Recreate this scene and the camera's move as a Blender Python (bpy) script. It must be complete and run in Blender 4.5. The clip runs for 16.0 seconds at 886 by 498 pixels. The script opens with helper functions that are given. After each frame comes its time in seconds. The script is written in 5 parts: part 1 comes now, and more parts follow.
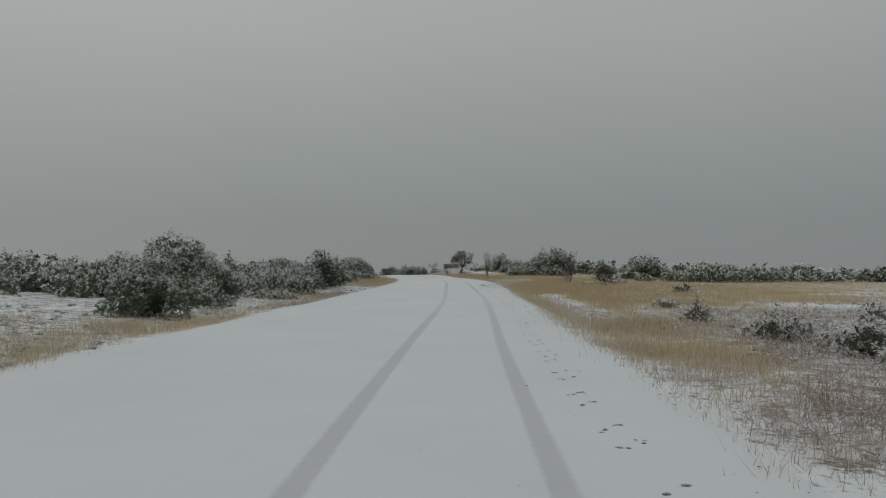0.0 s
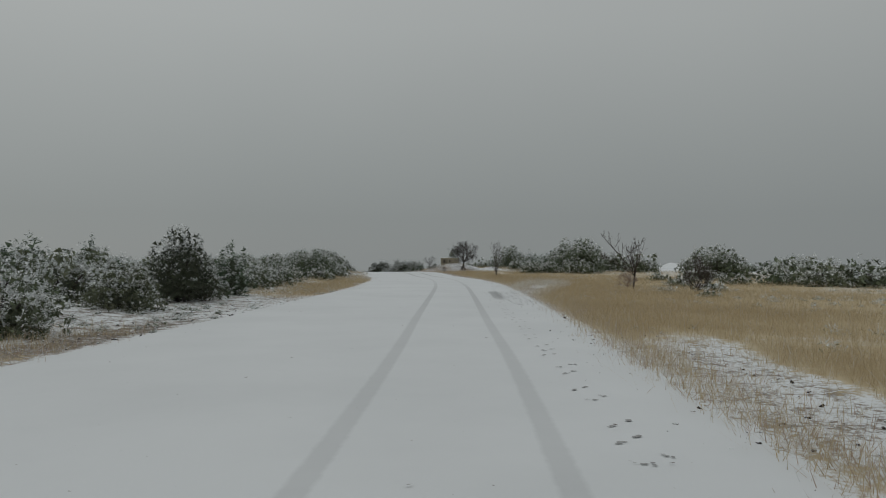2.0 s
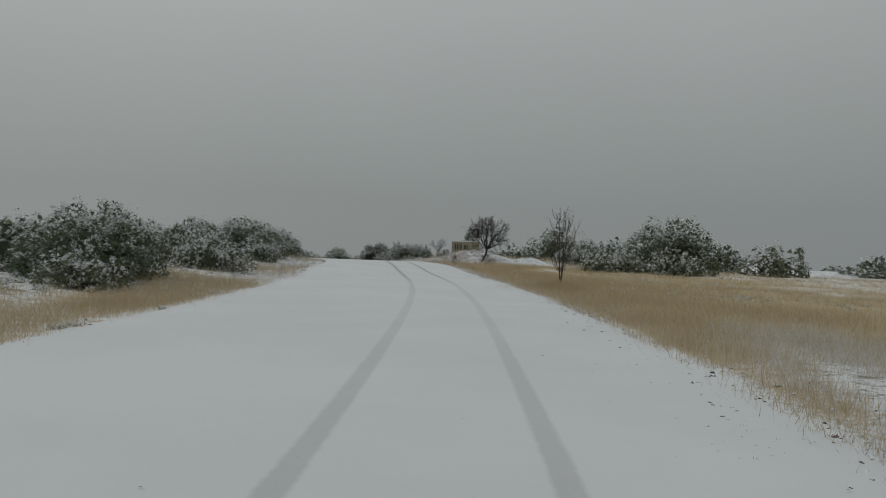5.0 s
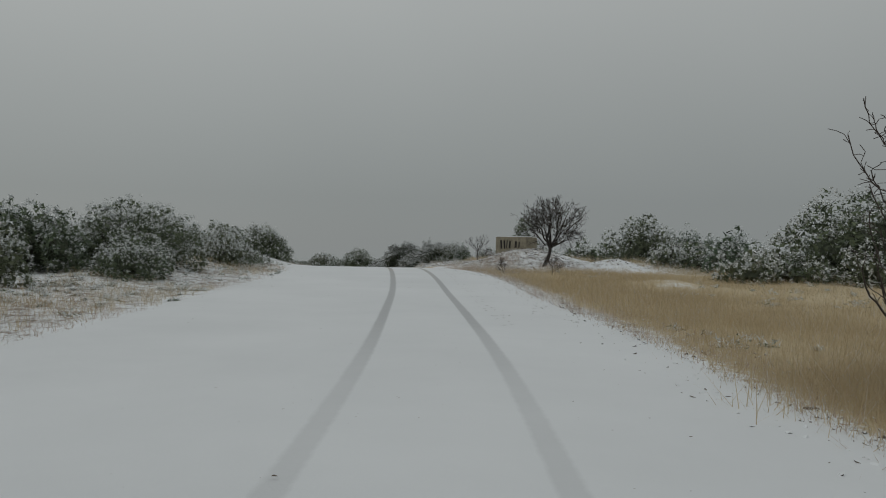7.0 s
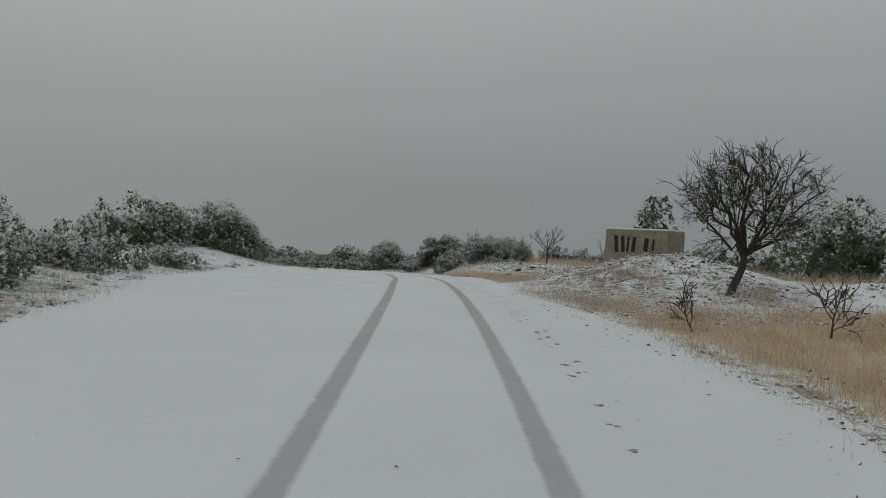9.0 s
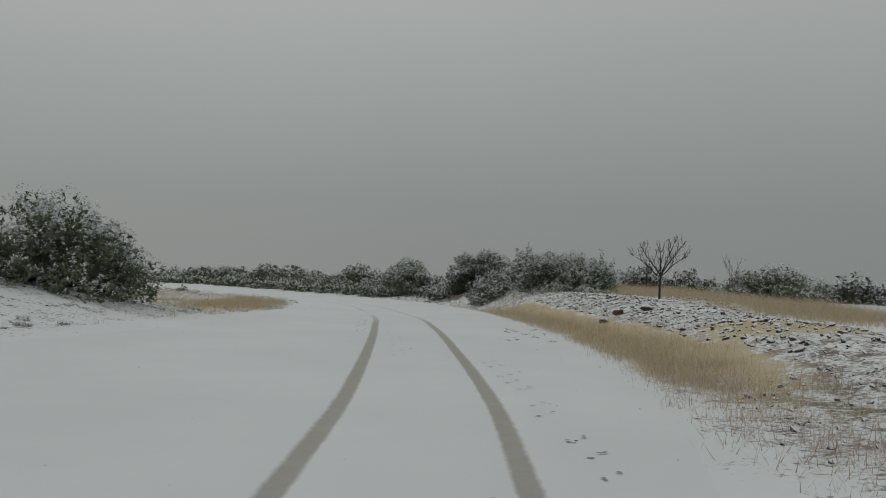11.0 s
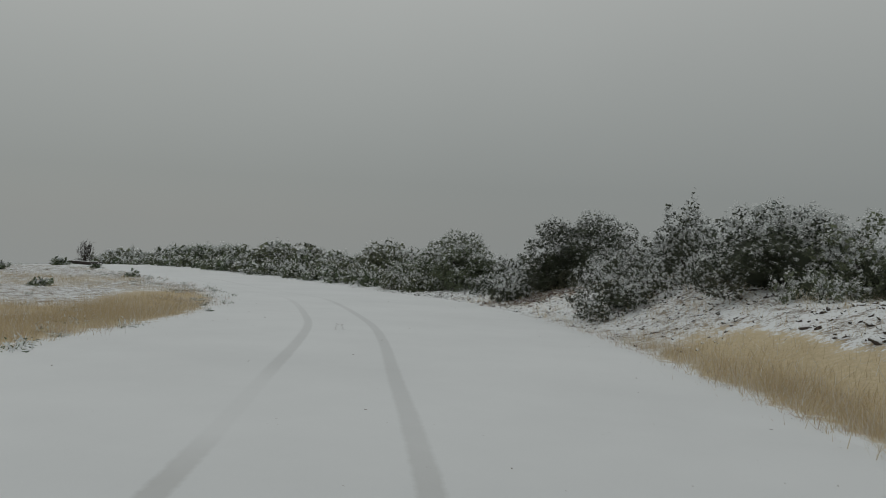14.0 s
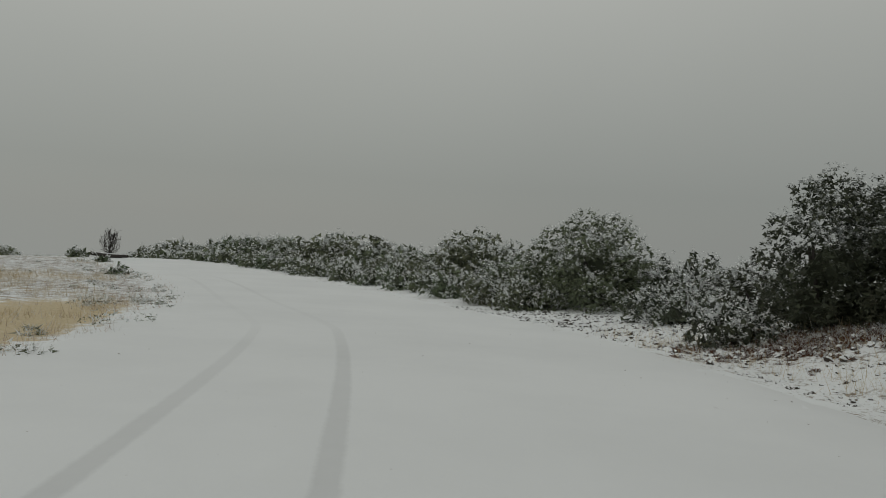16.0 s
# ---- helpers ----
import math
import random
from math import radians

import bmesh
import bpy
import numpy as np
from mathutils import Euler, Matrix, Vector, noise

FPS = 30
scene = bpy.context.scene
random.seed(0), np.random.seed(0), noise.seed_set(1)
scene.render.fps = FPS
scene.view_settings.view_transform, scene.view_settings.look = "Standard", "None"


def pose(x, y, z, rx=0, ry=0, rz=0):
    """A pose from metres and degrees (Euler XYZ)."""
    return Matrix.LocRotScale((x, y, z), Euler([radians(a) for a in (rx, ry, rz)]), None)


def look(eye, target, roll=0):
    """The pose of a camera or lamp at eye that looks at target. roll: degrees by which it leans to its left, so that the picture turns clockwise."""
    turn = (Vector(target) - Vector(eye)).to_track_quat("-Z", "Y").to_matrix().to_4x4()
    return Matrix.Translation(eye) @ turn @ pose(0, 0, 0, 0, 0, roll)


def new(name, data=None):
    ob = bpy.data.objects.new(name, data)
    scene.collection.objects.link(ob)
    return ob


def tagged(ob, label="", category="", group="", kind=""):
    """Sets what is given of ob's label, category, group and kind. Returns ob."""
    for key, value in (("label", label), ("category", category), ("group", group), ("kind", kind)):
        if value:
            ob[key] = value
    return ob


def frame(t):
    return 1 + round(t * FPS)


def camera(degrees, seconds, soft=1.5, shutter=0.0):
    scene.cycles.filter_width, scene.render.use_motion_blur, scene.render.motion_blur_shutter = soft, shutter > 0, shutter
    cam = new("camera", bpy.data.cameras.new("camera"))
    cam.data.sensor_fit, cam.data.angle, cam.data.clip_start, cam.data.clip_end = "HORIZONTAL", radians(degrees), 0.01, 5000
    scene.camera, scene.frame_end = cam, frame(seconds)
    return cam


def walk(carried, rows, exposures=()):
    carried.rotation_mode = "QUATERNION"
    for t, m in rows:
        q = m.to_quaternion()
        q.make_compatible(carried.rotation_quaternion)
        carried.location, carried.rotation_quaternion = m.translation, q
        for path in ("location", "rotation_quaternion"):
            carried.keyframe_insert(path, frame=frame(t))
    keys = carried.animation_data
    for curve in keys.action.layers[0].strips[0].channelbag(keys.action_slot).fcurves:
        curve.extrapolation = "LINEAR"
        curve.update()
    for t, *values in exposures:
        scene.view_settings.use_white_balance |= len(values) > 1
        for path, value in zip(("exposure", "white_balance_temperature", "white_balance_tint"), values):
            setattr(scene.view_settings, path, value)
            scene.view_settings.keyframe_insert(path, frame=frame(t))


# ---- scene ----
cam = camera(61.5, 16.0, soft=1.0)
METRES, EYE, TILT, LEAN, TURN = 136.0, 1.2, 1.4, 0.0, 0.0
ROWS = [
    (0.0, 0.0, 0.0, 0.0, -0.0, 0.0, 0.0),
    (0.5, 0.0013, 0.0364, -0.0009, 0.18, -0.21, -0.28),
    (1.0, 0.0029, 0.0729, -0.0019, 0.46, -0.72, 0.33),
    (1.5, 0.0047, 0.1093, -0.0026, 0.37, -0.57, -0.37),
    (2.0, 0.0056, 0.1469, -0.0034, 0.29, -0.4, -0.11),
    (2.5, 0.0067, 0.1836, -0.004, 0.18, -0.34, -0.72),
    (3.0, 0.0076, 0.2201, -0.0051, 0.33, -1.18, 0.22),
    (3.5, 0.0083, 0.2573, -0.0058, 0.72, -1.36, -1.22),
    (4.0, 0.0084, 0.294, -0.0066, 1.21, -1.64, -2.16),
    (6.5, 0.0071, 0.4655, -0.011, 3.59, -1.52, -1.34),
    (7.0, 0.0053, 0.4991, -0.012, 5.06, -1.75, -1.2),
    (7.5, 0.0025, 0.5328, -0.0129, 6.39, -2.01, -1.32),
    (8.0, -0.0012, 0.5665, -0.0139, 7.51, -1.98, -2.67),
    (10.5, -0.024, 0.7215, -0.0158, 10.41, -3.14, -1.75),
    (11.0, -0.0288, 0.7491, -0.0172, 11.29, -1.39, -2.03),
    (11.5, -0.0338, 0.7752, -0.0187, 11.81, -1.22, -0.91),
    (12.0, -0.0387, 0.7991, -0.0203, 12.65, -1.34, -1.86),
    (12.5, -0.0437, 0.8218, -0.0218, 12.78, -2.24, -1.64),
    (13.0, -0.0488, 0.8451, -0.023, 13.4, -2.38, -1.79),
    (13.5, -0.0543, 0.8689, -0.0251, 14.36, -2.21, -2.46),
    (14.0, -0.0608, 0.8929, -0.027, 15.89, -2.73, -2.32),
    (14.5, -0.0678, 0.9169, -0.0287, 18.07, -2.91, -2.58),
    (15.0, -0.0754, 0.94, -0.0308, 19.27, -2.85, -3.29),
    (15.5, -0.0839, 0.9635, -0.0329, 20.99, -3.29, -2.8),
    (16.0, -0.0939, 0.9872, -0.0347, 23.04, -2.84, -3.15),
]
walk(cam, [(t, pose(0, 0, EYE, TILT, LEAN, TURN) @ pose(METRES * x, METRES * y, METRES * z, 90 + pitch, roll, yaw)) for t, x, y, z, yaw, pitch, roll in ROWS],
     [(0.0, 0.0, 6550, 10), (9.0, 0.0, 6550, 10), (11.0, 0.02, 6650, 10), (13.5, 0.02, 6650, 10), (16.0, 0.04, 6900, 9)])

# ---- overcast sky, a weak wide sun behind the cloud ----
world = bpy.data.worlds.new("overcast")
scene.world = world
world.use_nodes = True
wn, wl = world.node_tree.nodes, world.node_tree.links
wn.clear()
w_out, w_bg, w_bg2, w_add = (wn.new("ShaderNode" + k) for k in ("OutputWorld", "Background", "Background", "AddShader"))
w_sky, w_tc, w_sep, w_ramp = (wn.new("ShaderNode" + k) for k in ("TexSky", "TexCoord", "SeparateXYZ", "ValToRGB"))
w_sky.sky_type, w_sky.sun_disc = "NISHITA", False
w_sky.sun_elevation, w_sky.sun_rotation = math.radians(32), math.radians(-40)
wl.new(w_sky.outputs[0], w_bg.inputs[0])
w_bg.inputs[1].default_value = 0.001
wl.new(w_tc.outputs["Generated"], w_sep.inputs[0])
wl.new(w_sep.outputs["Z"], w_ramp.inputs[0])
w_ramp.color_ramp.elements[0].position, w_ramp.color_ramp.elements[0].color = 0.0, (0.222, 0.241, 0.243, 1)
w_ramp.color_ramp.elements[1].position, w_ramp.color_ramp.elements[1].color = 1.0, (0.47, 0.495, 0.5, 1)
for at, c in ((0.06, (0.228, 0.248, 0.249)), (0.16, (0.276, 0.297, 0.296)), (0.3, (0.345, 0.366, 0.364)), (0.5, (0.40, 0.42, 0.42))):
    w_ramp.color_ramp.elements.new(at).color = (*c, 1)
w_noise, w_mul, w_map = wn.new("ShaderNodeTexNoise"), wn.new("ShaderNodeMix"), wn.new("ShaderNodeMapRange")
w_noise.inputs["Scale"].default_value, w_noise.inputs["Detail"].default_value = 2.2, 3.0
wl.new(w_tc.outputs["Generated"], w_noise.inputs["Vector"])
w_map.inputs["To Min"].default_value, w_map.inputs["To Max"].default_value = 0.95, 1.05
wl.new(w_noise.outputs[0], w_map.inputs["Value"])
w_mul.data_type, w_mul.blend_type, w_mul.inputs[0].default_value = "RGBA", "MULTIPLY", 1.0
wl.new(w_ramp.outputs[0], w_mul.inputs[6])
wl.new(w_map.outputs[0], w_mul.inputs[7])
w_side, w_tilt = wn.new("ShaderNodeMapRange"), wn.new("ShaderNodeMix")
w_side.inputs["From Min"].default_value, w_side.inputs["To Min"].default_value, w_side.inputs["To Max"].default_value = -1.0, 1.12, 0.88
wl.new(w_sep.outputs["X"], w_side.inputs["Value"])
w_tilt.data_type, w_tilt.blend_type, w_tilt.inputs[0].default_value = "RGBA", "MULTIPLY", 1.0
wl.new(w_mul.outputs[2], w_tilt.inputs[6])
wl.new(w_side.outputs[0], w_tilt.inputs[7])
wl.new(w_tilt.outputs[2], w_bg2.inputs[0])
w_bg2.inputs[1].default_value = 1.0
wl.new(w_bg.outputs[0], w_add.inputs[0])
wl.new(w_bg2.outputs[0], w_add.inputs[1])
wl.new(w_add.outputs[0], w_out.inputs[0])
sun_data = bpy.data.lights.new("sun", "SUN")
sun_data.energy, sun_data.angle, sun_data.color = 0.22, math.radians(40), (1.0, 0.97, 0.93)
sun = new("sun", sun_data)
sun.matrix_world = look((0, 0, 50), (20, 24, 22))

# ---- materials ----
def material(name, rough=0.8):
    m = bpy.data.materials.new(name)
    m.use_nodes = True
    b = m.node_tree.nodes["Principled BSDF"]
    b.inputs["Roughness"].default_value = rough
    return m, m.node_tree.nodes, m.node_tree.links, b


def noise_tex(nodes, links, scale, detail=4.0, rough=0.6, coords="Object"):
    tc, n = nodes.new("ShaderNodeTexCoord"), nodes.new("ShaderNodeTexNoise")
    n.inputs["Scale"].default_value, n.inputs["Detail"].default_value, n.inputs["Roughness"].default_value = scale, detail, rough
    links.new(tc.outputs[coords], n.inputs["Vector"])
    return n.outputs["Fac"]


def ramp_of(nodes, links, value, stops):
    r = nodes.new("ShaderNodeValToRGB")
    r.color_ramp.elements[0].position, r.color_ramp.elements[1].position = stops[0][0], stops[-1][0]
    r.color_ramp.elements[0].color, r.color_ramp.elements[1].color = (*stops[0][1], 1), (*stops[-1][1], 1)
    for at, c in stops[1:-1]:
        r.color_ramp.elements.new(at).color = (*c, 1)
    links.new(value, r.inputs[0])
    return r.outputs[0]


def span(nodes, links, value, a, b, lo=0.0, hi=1.0):
    m = nodes.new("ShaderNodeMapRange")
    for k, v in zip(("From Min", "From Max", "To Min", "To Max"), (a, b, lo, hi)):
        m.inputs[k].default_value = v
    links.new(value, m.inputs["Value"])
    return m.outputs[0]


def maths(nodes, links, op, a, b):
    m = nodes.new("ShaderNodeMath")
    m.operation = op
    for i, v in enumerate((a, b)):
        if isinstance(v, (int, float)):
            m.inputs[i].default_value = v
        else:
            links.new(v, m.inputs[i])
    return m.outputs[0]


def mix(nodes, links, fac, a, b):
    m = nodes.new("ShaderNodeMix")
    m.data_type = "RGBA"
    for i, v in ((0, fac), (6, a), (7, b)):
        if isinstance(v, (int, float)):
            m.inputs[i].default_value = v
        elif isinstance(v, tuple):
            m.inputs[i].default_value = (*v, 1)
        else:
            links.new(v, m.inputs[i])
    return m.outputs[2]


def bump(nodes, links, shader, height, strength=0.4, distance=0.02):
    b = nodes.new("ShaderNodeBump")
    b.inputs["Strength"].default_value, b.inputs["Distance"].default_value = strength, distance
    links.new(height, b.inputs["Height"])
    links.new(b.outputs[0], shader.inputs["Normal"])


def attribute(nodes, name):
    a = nodes.new("ShaderNodeAttribute")
    a.attribute_name = name
    return a.outputs["Fac"]


SNOW = (0.80, 0.825, 0.84)


def make_road():
    """Thin snow on asphalt: pressed and worn through in two wheel tracks and in a bare streak."""
    m, n, l, b = material("road_snow", 0.55)
    grain, patch = noise_tex(n, l, 55, 5), noise_tex(n, l, 0.35, 4)
    edge = maths(n, l, "SUBTRACT", noise_tex(n, l, 9, 4), 0.5)
    base = mix(n, l, span(n, l, patch, 0.35, 0.7), (0.745, 0.765, 0.775), (0.69, 0.71, 0.72))
    worn = None
    for side in ("track_left", "track_right"):
        off = maths(n, l, "ADD", maths(n, l, "ABSOLUTE", attribute(n, side), 0), maths(n, l, "MULTIPLY", edge, 0.05))
        w = span(n, l, off, 0.1, 0.062)
        worn = w if worn is None else maths(n, l, "MAXIMUM", worn, w)
    worn = maths(n, l, "MULTIPLY", worn, attribute(n, "wear"))
    worn = maths(n, l, "MULTIPLY", worn, span(n, l, noise_tex(n, l, 5, 5), 0.25, 0.6, 0.86, 1.0))
    streak = maths(n, l, "ADD", attribute(n, "bare"), maths(n, l, "MULTIPLY", maths(n, l, "SUBTRACT", noise_tex(n, l, 3.5, 6, 0.7), 0.5), 0.9))
    streak = maths(n, l, "MULTIPLY", span(n, l, streak, 0.55, 1.05), attribute(n, "bare"))
    wet = mix(n, l, attribute(n, "earth"), (0.26, 0.265, 0.27), (0.3, 0.272, 0.215))
    colour = mix(n, l, worn, base, wet)
    colour = mix(n, l, maths(n, l, "MULTIPLY", streak, 0.75), colour, (0.15, 0.15, 0.155))
    speck = span(n, l, noise_tex(n, l, 16, 2), 0.76, 0.79)
    colour = mix(n, l, maths(n, l, "MULTIPLY", speck, 0.55), colour, (0.22, 0.19, 0.16))
    l.new(colour, b.inputs["Base Color"])
    l.new(span(n, l, worn, 0, 1, 0.6, 0.45), b.inputs["Roughness"])
    bump(n, l, b, maths(n, l, "ADD", maths(n, l, "MULTIPLY", grain, 0.25), noise_tex(n, l, 6, 4)), 0.25, 0.02)
    return m


def make_ground():
    """Thin snow over dry litter and earth; straw and stony places by the ground's own layers."""
    m, n, l, b = material("snowy_ground", 0.85)
    fine, mid, broad = noise_tex(n, l, 14, 6, 0.7), noise_tex(n, l, 2.6, 5, 0.65), noise_tex(n, l, 0.35, 4)
    snow = mix(n, l, span(n, l, broad, 0.3, 0.7), SNOW, (0.73, 0.75, 0.76))
    litter = ramp_of(n, l, fine, ((0.25, (0.05, 0.04, 0.031)), (0.5, (0.16, 0.125, 0.092)), (0.8, (0.33, 0.27, 0.2))))
    straw = ramp_of(n, l, fine, ((0.25, (0.4, 0.32, 0.2)), (0.5, (0.54, 0.445, 0.285)), (0.8, (0.66, 0.555, 0.38))))
    m1 = maths(n, l, "ADD", maths(n, l, "MULTIPLY", fine, 0.55), maths(n, l, "MULTIPLY", mid, 0.45))
    lvl = maths(n, l, "ADD", m1, maths(n, l, "MULTIPLY", attribute(n, "litter"), 0.35))
    colour = mix(n, l, span(n, l, lvl, 0.58, 0.66), snow, litter)
    lvl2 = maths(n, l, "ADD", m1, maths(n, l, "MULTIPLY", attribute(n, "straw"), 0.55))
    colour = mix(n, l, span(n, l, lvl2, 0.66, 0.78), colour, straw)
    l.new(colour, b.inputs["Base Color"])
    bump(n, l, b, m1, 0.6, 0.04)
    return m


def make_leaf(name, dark, light, tint):
    """Small evergreen leaves, some capped with snow (layer 'snow'), some withered."""
    m, n, l, b = material(name, 0.6)
    info = n.new("ShaderNodeObjectInfo")
    geo = n.new("ShaderNodeNewGeometry")
    green = mix(n, l, geo.outputs["Random Per Island"], dark, light)
    green = mix(n, l, span(n, l, info.outputs["Random"], 0, 1, 0.0, 0.5), green, tint)
    green = mix(n, l, span(n, l, noise_tex(n, l, 1.1, 3), 0.55, 0.75, 0, 0.5), green, (0.10, 0.075, 0.045))
    l.new(mix(n, l, attribute(n, "snow"), green, (0.72, 0.74, 0.74)), b.inputs["Base Color"])
    return m


def make_bark(name, dark, light, cover=0.5):
    """Bark or dead wood with snow lying on its upper sides."""
    m, n, l, b = material(name, 0.9)
    bark = mix(n, l, noise_tex(n, l, 22, 5), dark, light)
    geo, sep = n.new("ShaderNodeNewGeometry"), n.new("ShaderNodeSeparateXYZ")
    l.new(geo.outputs["Normal"], sep.inputs[0])
    up = maths(n, l, "ADD", sep.outputs["Z"], maths(n, l, "MULTIPLY", maths(n, l, "SUBTRACT", noise_tex(n, l, 6, 4), 0.5), 1.2))
    l.new(mix(n, l, span(n, l, up, 1.0 - cover, 1.25 - cover), bark, (0.76, 0.78, 0.79)), b.inputs["Base Color"])
    bump(n, l, b, noise_tex(n, l, 40, 5), 0.6, 0.01)
    return m


def make_grass(name, a, c, e):
    m, n, l, b = material(name, 0.8)
    geo = n.new("ShaderNodeNewGeometry")
    col = mix(n, l, geo.outputs["Random Per Island"], a, c)
    col = mix(n, l, span(n, l, noise_tex(n, l, 0.5, 3), 0.35, 0.7), col, e)
    l.new(mix(n, l, attribute(n, "snow"), col, (0.72, 0.74, 0.75)), b.inputs["Base Color"])
    # blades are thin and let light through
    thin, both = n.new("ShaderNodeBsdfTranslucent"), n.new("ShaderNodeMixShader")
    both.inputs[0].default_value = 0.45
    l.new(b.inputs["Base Color"].links[0].from_socket, thin.inputs["Color"])
    l.new(b.outputs[0], both.inputs[1])
    l.new(thin.outputs[0], both.inputs[2])
    l.new(both.outputs[0], n["Material Output"].inputs["Surface"])
    return m


def make_concrete():
    m, n, l, b = material("stained_concrete", 0.9)
    col = ramp_of(n, l, noise_tex(n, l, 3.5, 6, 0.7), ((0.25, (0.14, 0.125, 0.09)), (0.5, (0.27, 0.24, 0.175)), (0.75, (0.37, 0.335, 0.26))))
    tc, mp, st = n.new("ShaderNodeTexCoord"), n.new("ShaderNodeMapping"), n.new("ShaderNodeTexNoise")
    mp.inputs["Scale"].default_value = (9, 9, 0.7)
    l.new(tc.outputs["Object"], mp.inputs[0])
    l.new(mp.outputs[0], st.inputs["Vector"])
    col = mix(n, l, span(n, l, st.outputs["Fac"], 0.52, 0.72, 0, 0.65), col, (0.07, 0.06, 0.045))
    l.new(col, b.inputs["Base Color"])
    bump(n, l, b, noise_tex(n, l, 30, 6, 0.7), 0.5, 0.01)
    return m


def make_plain(name, a, c, scale=12, rough=0.85):
    m, n, l, b = material(name, rough)
    l.new(mix(n, l, noise_tex(n, l, scale, 5), a, c), b.inputs["Base Color"])
    bump(n, l, b, noise_tex(n, l, scale * 3, 4), 0.4, 0.01)
    return m


M_ROAD, M_GROUND, M_CONCRETE = make_road(), make_ground(), make_concrete()
M_OAK = make_leaf("evergreen_oak_leaf", (0.054, 0.077, 0.046), (0.142, 0.184, 0.1), (0.13, 0.126, 0.074))
# darkened copy of the oak leaf, the crown's shade put into its colour
M_SHADED_OAK = make_leaf("shaded_oak_leaf", (0.02, 0.029, 0.018), (0.066, 0.08, 0.042), (0.058, 0.056, 0.033))
M_HEATH = make_leaf("brown_heath_leaf", (0.09, 0.068, 0.05), (0.2, 0.155, 0.115), (0.13, 0.12, 0.08))
M_JUNIPER = make_leaf("juniper_leaf", (0.046, 0.074, 0.046), (0.118, 0.168, 0.1), (0.086, 0.118, 0.07))
# dark colour of the added core, painted as the shade inside crowns
M_CORE = make_plain("crown_shade", (0.03, 0.037, 0.023), (0.078, 0.09, 0.054), 14)
M_BARK = make_bark("dark_bark", (0.022, 0.019, 0.017), (0.065, 0.055, 0.048), 0.26)
M_TWIG = make_bark("frosted_twig", (0.035, 0.027, 0.023), (0.095, 0.075, 0.065), 0.28)
M_BRUSH = make_bark("red_brown_twig", (0.17, 0.115, 0.09), (0.4, 0.295, 0.24), 0.4)
M_STONE = make_bark("brown_stone", (0.024, 0.019, 0.016), (0.085, 0.065, 0.052), 0.8)
M_FROST = make_bark("frozen_clod", (0.14, 0.115, 0.095), (0.3, 0.26, 0.22), 1.05)
M_RED = make_bark("red_stone", (0.045, 0.02, 0.016), (0.12, 0.05, 0.035), 0.35)
M_GRASS = make_grass("dry_grass", (0.47, 0.38, 0.238), (0.62, 0.515, 0.345), (0.5, 0.405, 0.258))
M_WEED = make_grass("withered_weed", (0.34, 0.255, 0.2), (0.58, 0.465, 0.38), (0.46, 0.355, 0.28))
M_DEAD = make_grass("red_brown_dead_leaf", (0.09, 0.038, 0.024), (0.2, 0.095, 0.055), (0.13, 0.06, 0.036))
M_SNOWCAP = make_plain("settled_snow", SNOW, (0.72, 0.745, 0.76), 8)
M_PAINT = make_plain("black_spray_paint", (0.012, 0.011, 0.01), (0.035, 0.03, 0.028), 30)
M_WET = make_plain("trodden_slush", (0.2, 0.2, 0.195), (0.46, 0.455, 0.45), 45, 0.6)
M_SPECK = make_plain("dead_leaf", (0.06, 0.045, 0.035), (0.15, 0.11, 0.08), 5)
# ---- the lie of the land ----
# road centre line: x, y, z, metres of snow-covered carriageway to its left and right
UPPER_ROAD = [(-2.4, -40, 0.0, 3.4, 3.4), (-1.9, -12, 0.0, 3.4, 3.4), (-1.4, 10, 0.0, 3.5, 3.5), (-0.75, 26, 0.03, 3.5, 3.5),
        (-0.05, 45, 0.07, 3.5, 3.5), (-0.05, 60, 0.06, 3.6, 3.6), (-0.8, 74, 0.02, 3.7, 3.6), (-2.2, 85, 0.0, 3.8, 3.6),
        (-3.7, 95, 0.17, 3.5, 3.5)]
LOWER_ROAD = [(-5.4, 101, 0.12, 3.9, 3.5), (-6.8, 107, -0.08, 4.4, 4.0), (-7.8, 112, -0.26, 4.6, 4.4),
        (-8.7, 118, -0.52, 4.0, 4.2), (-10.3, 125, -0.9, 4.0, 4.1), (-12.0, 131, -1.22, 4.0, 4.1), (-14.4, 138, -1.62, 4.0, 4.1),
        (-18.2, 145, -2.0, 4.0, 3.9), (-24.6, 152.5, -2.45, 3.7, 3.1), (-33.0, 159.5, -2.8, 3.4, 2.7), (-47.0, 169, -3.3, 3.0, 2.6),
        (-58.0, 175.5, -4.0, 3.4, 3.4), (-75.0, 186, -5.6, 3.4, 3.4), (-120.0, 214, -10.5, 3.4, 3.4), (-200.0, 262, -20.0, 3.4, 3.4)]
ROAD = UPPER_ROAD + LOWER_ROAD


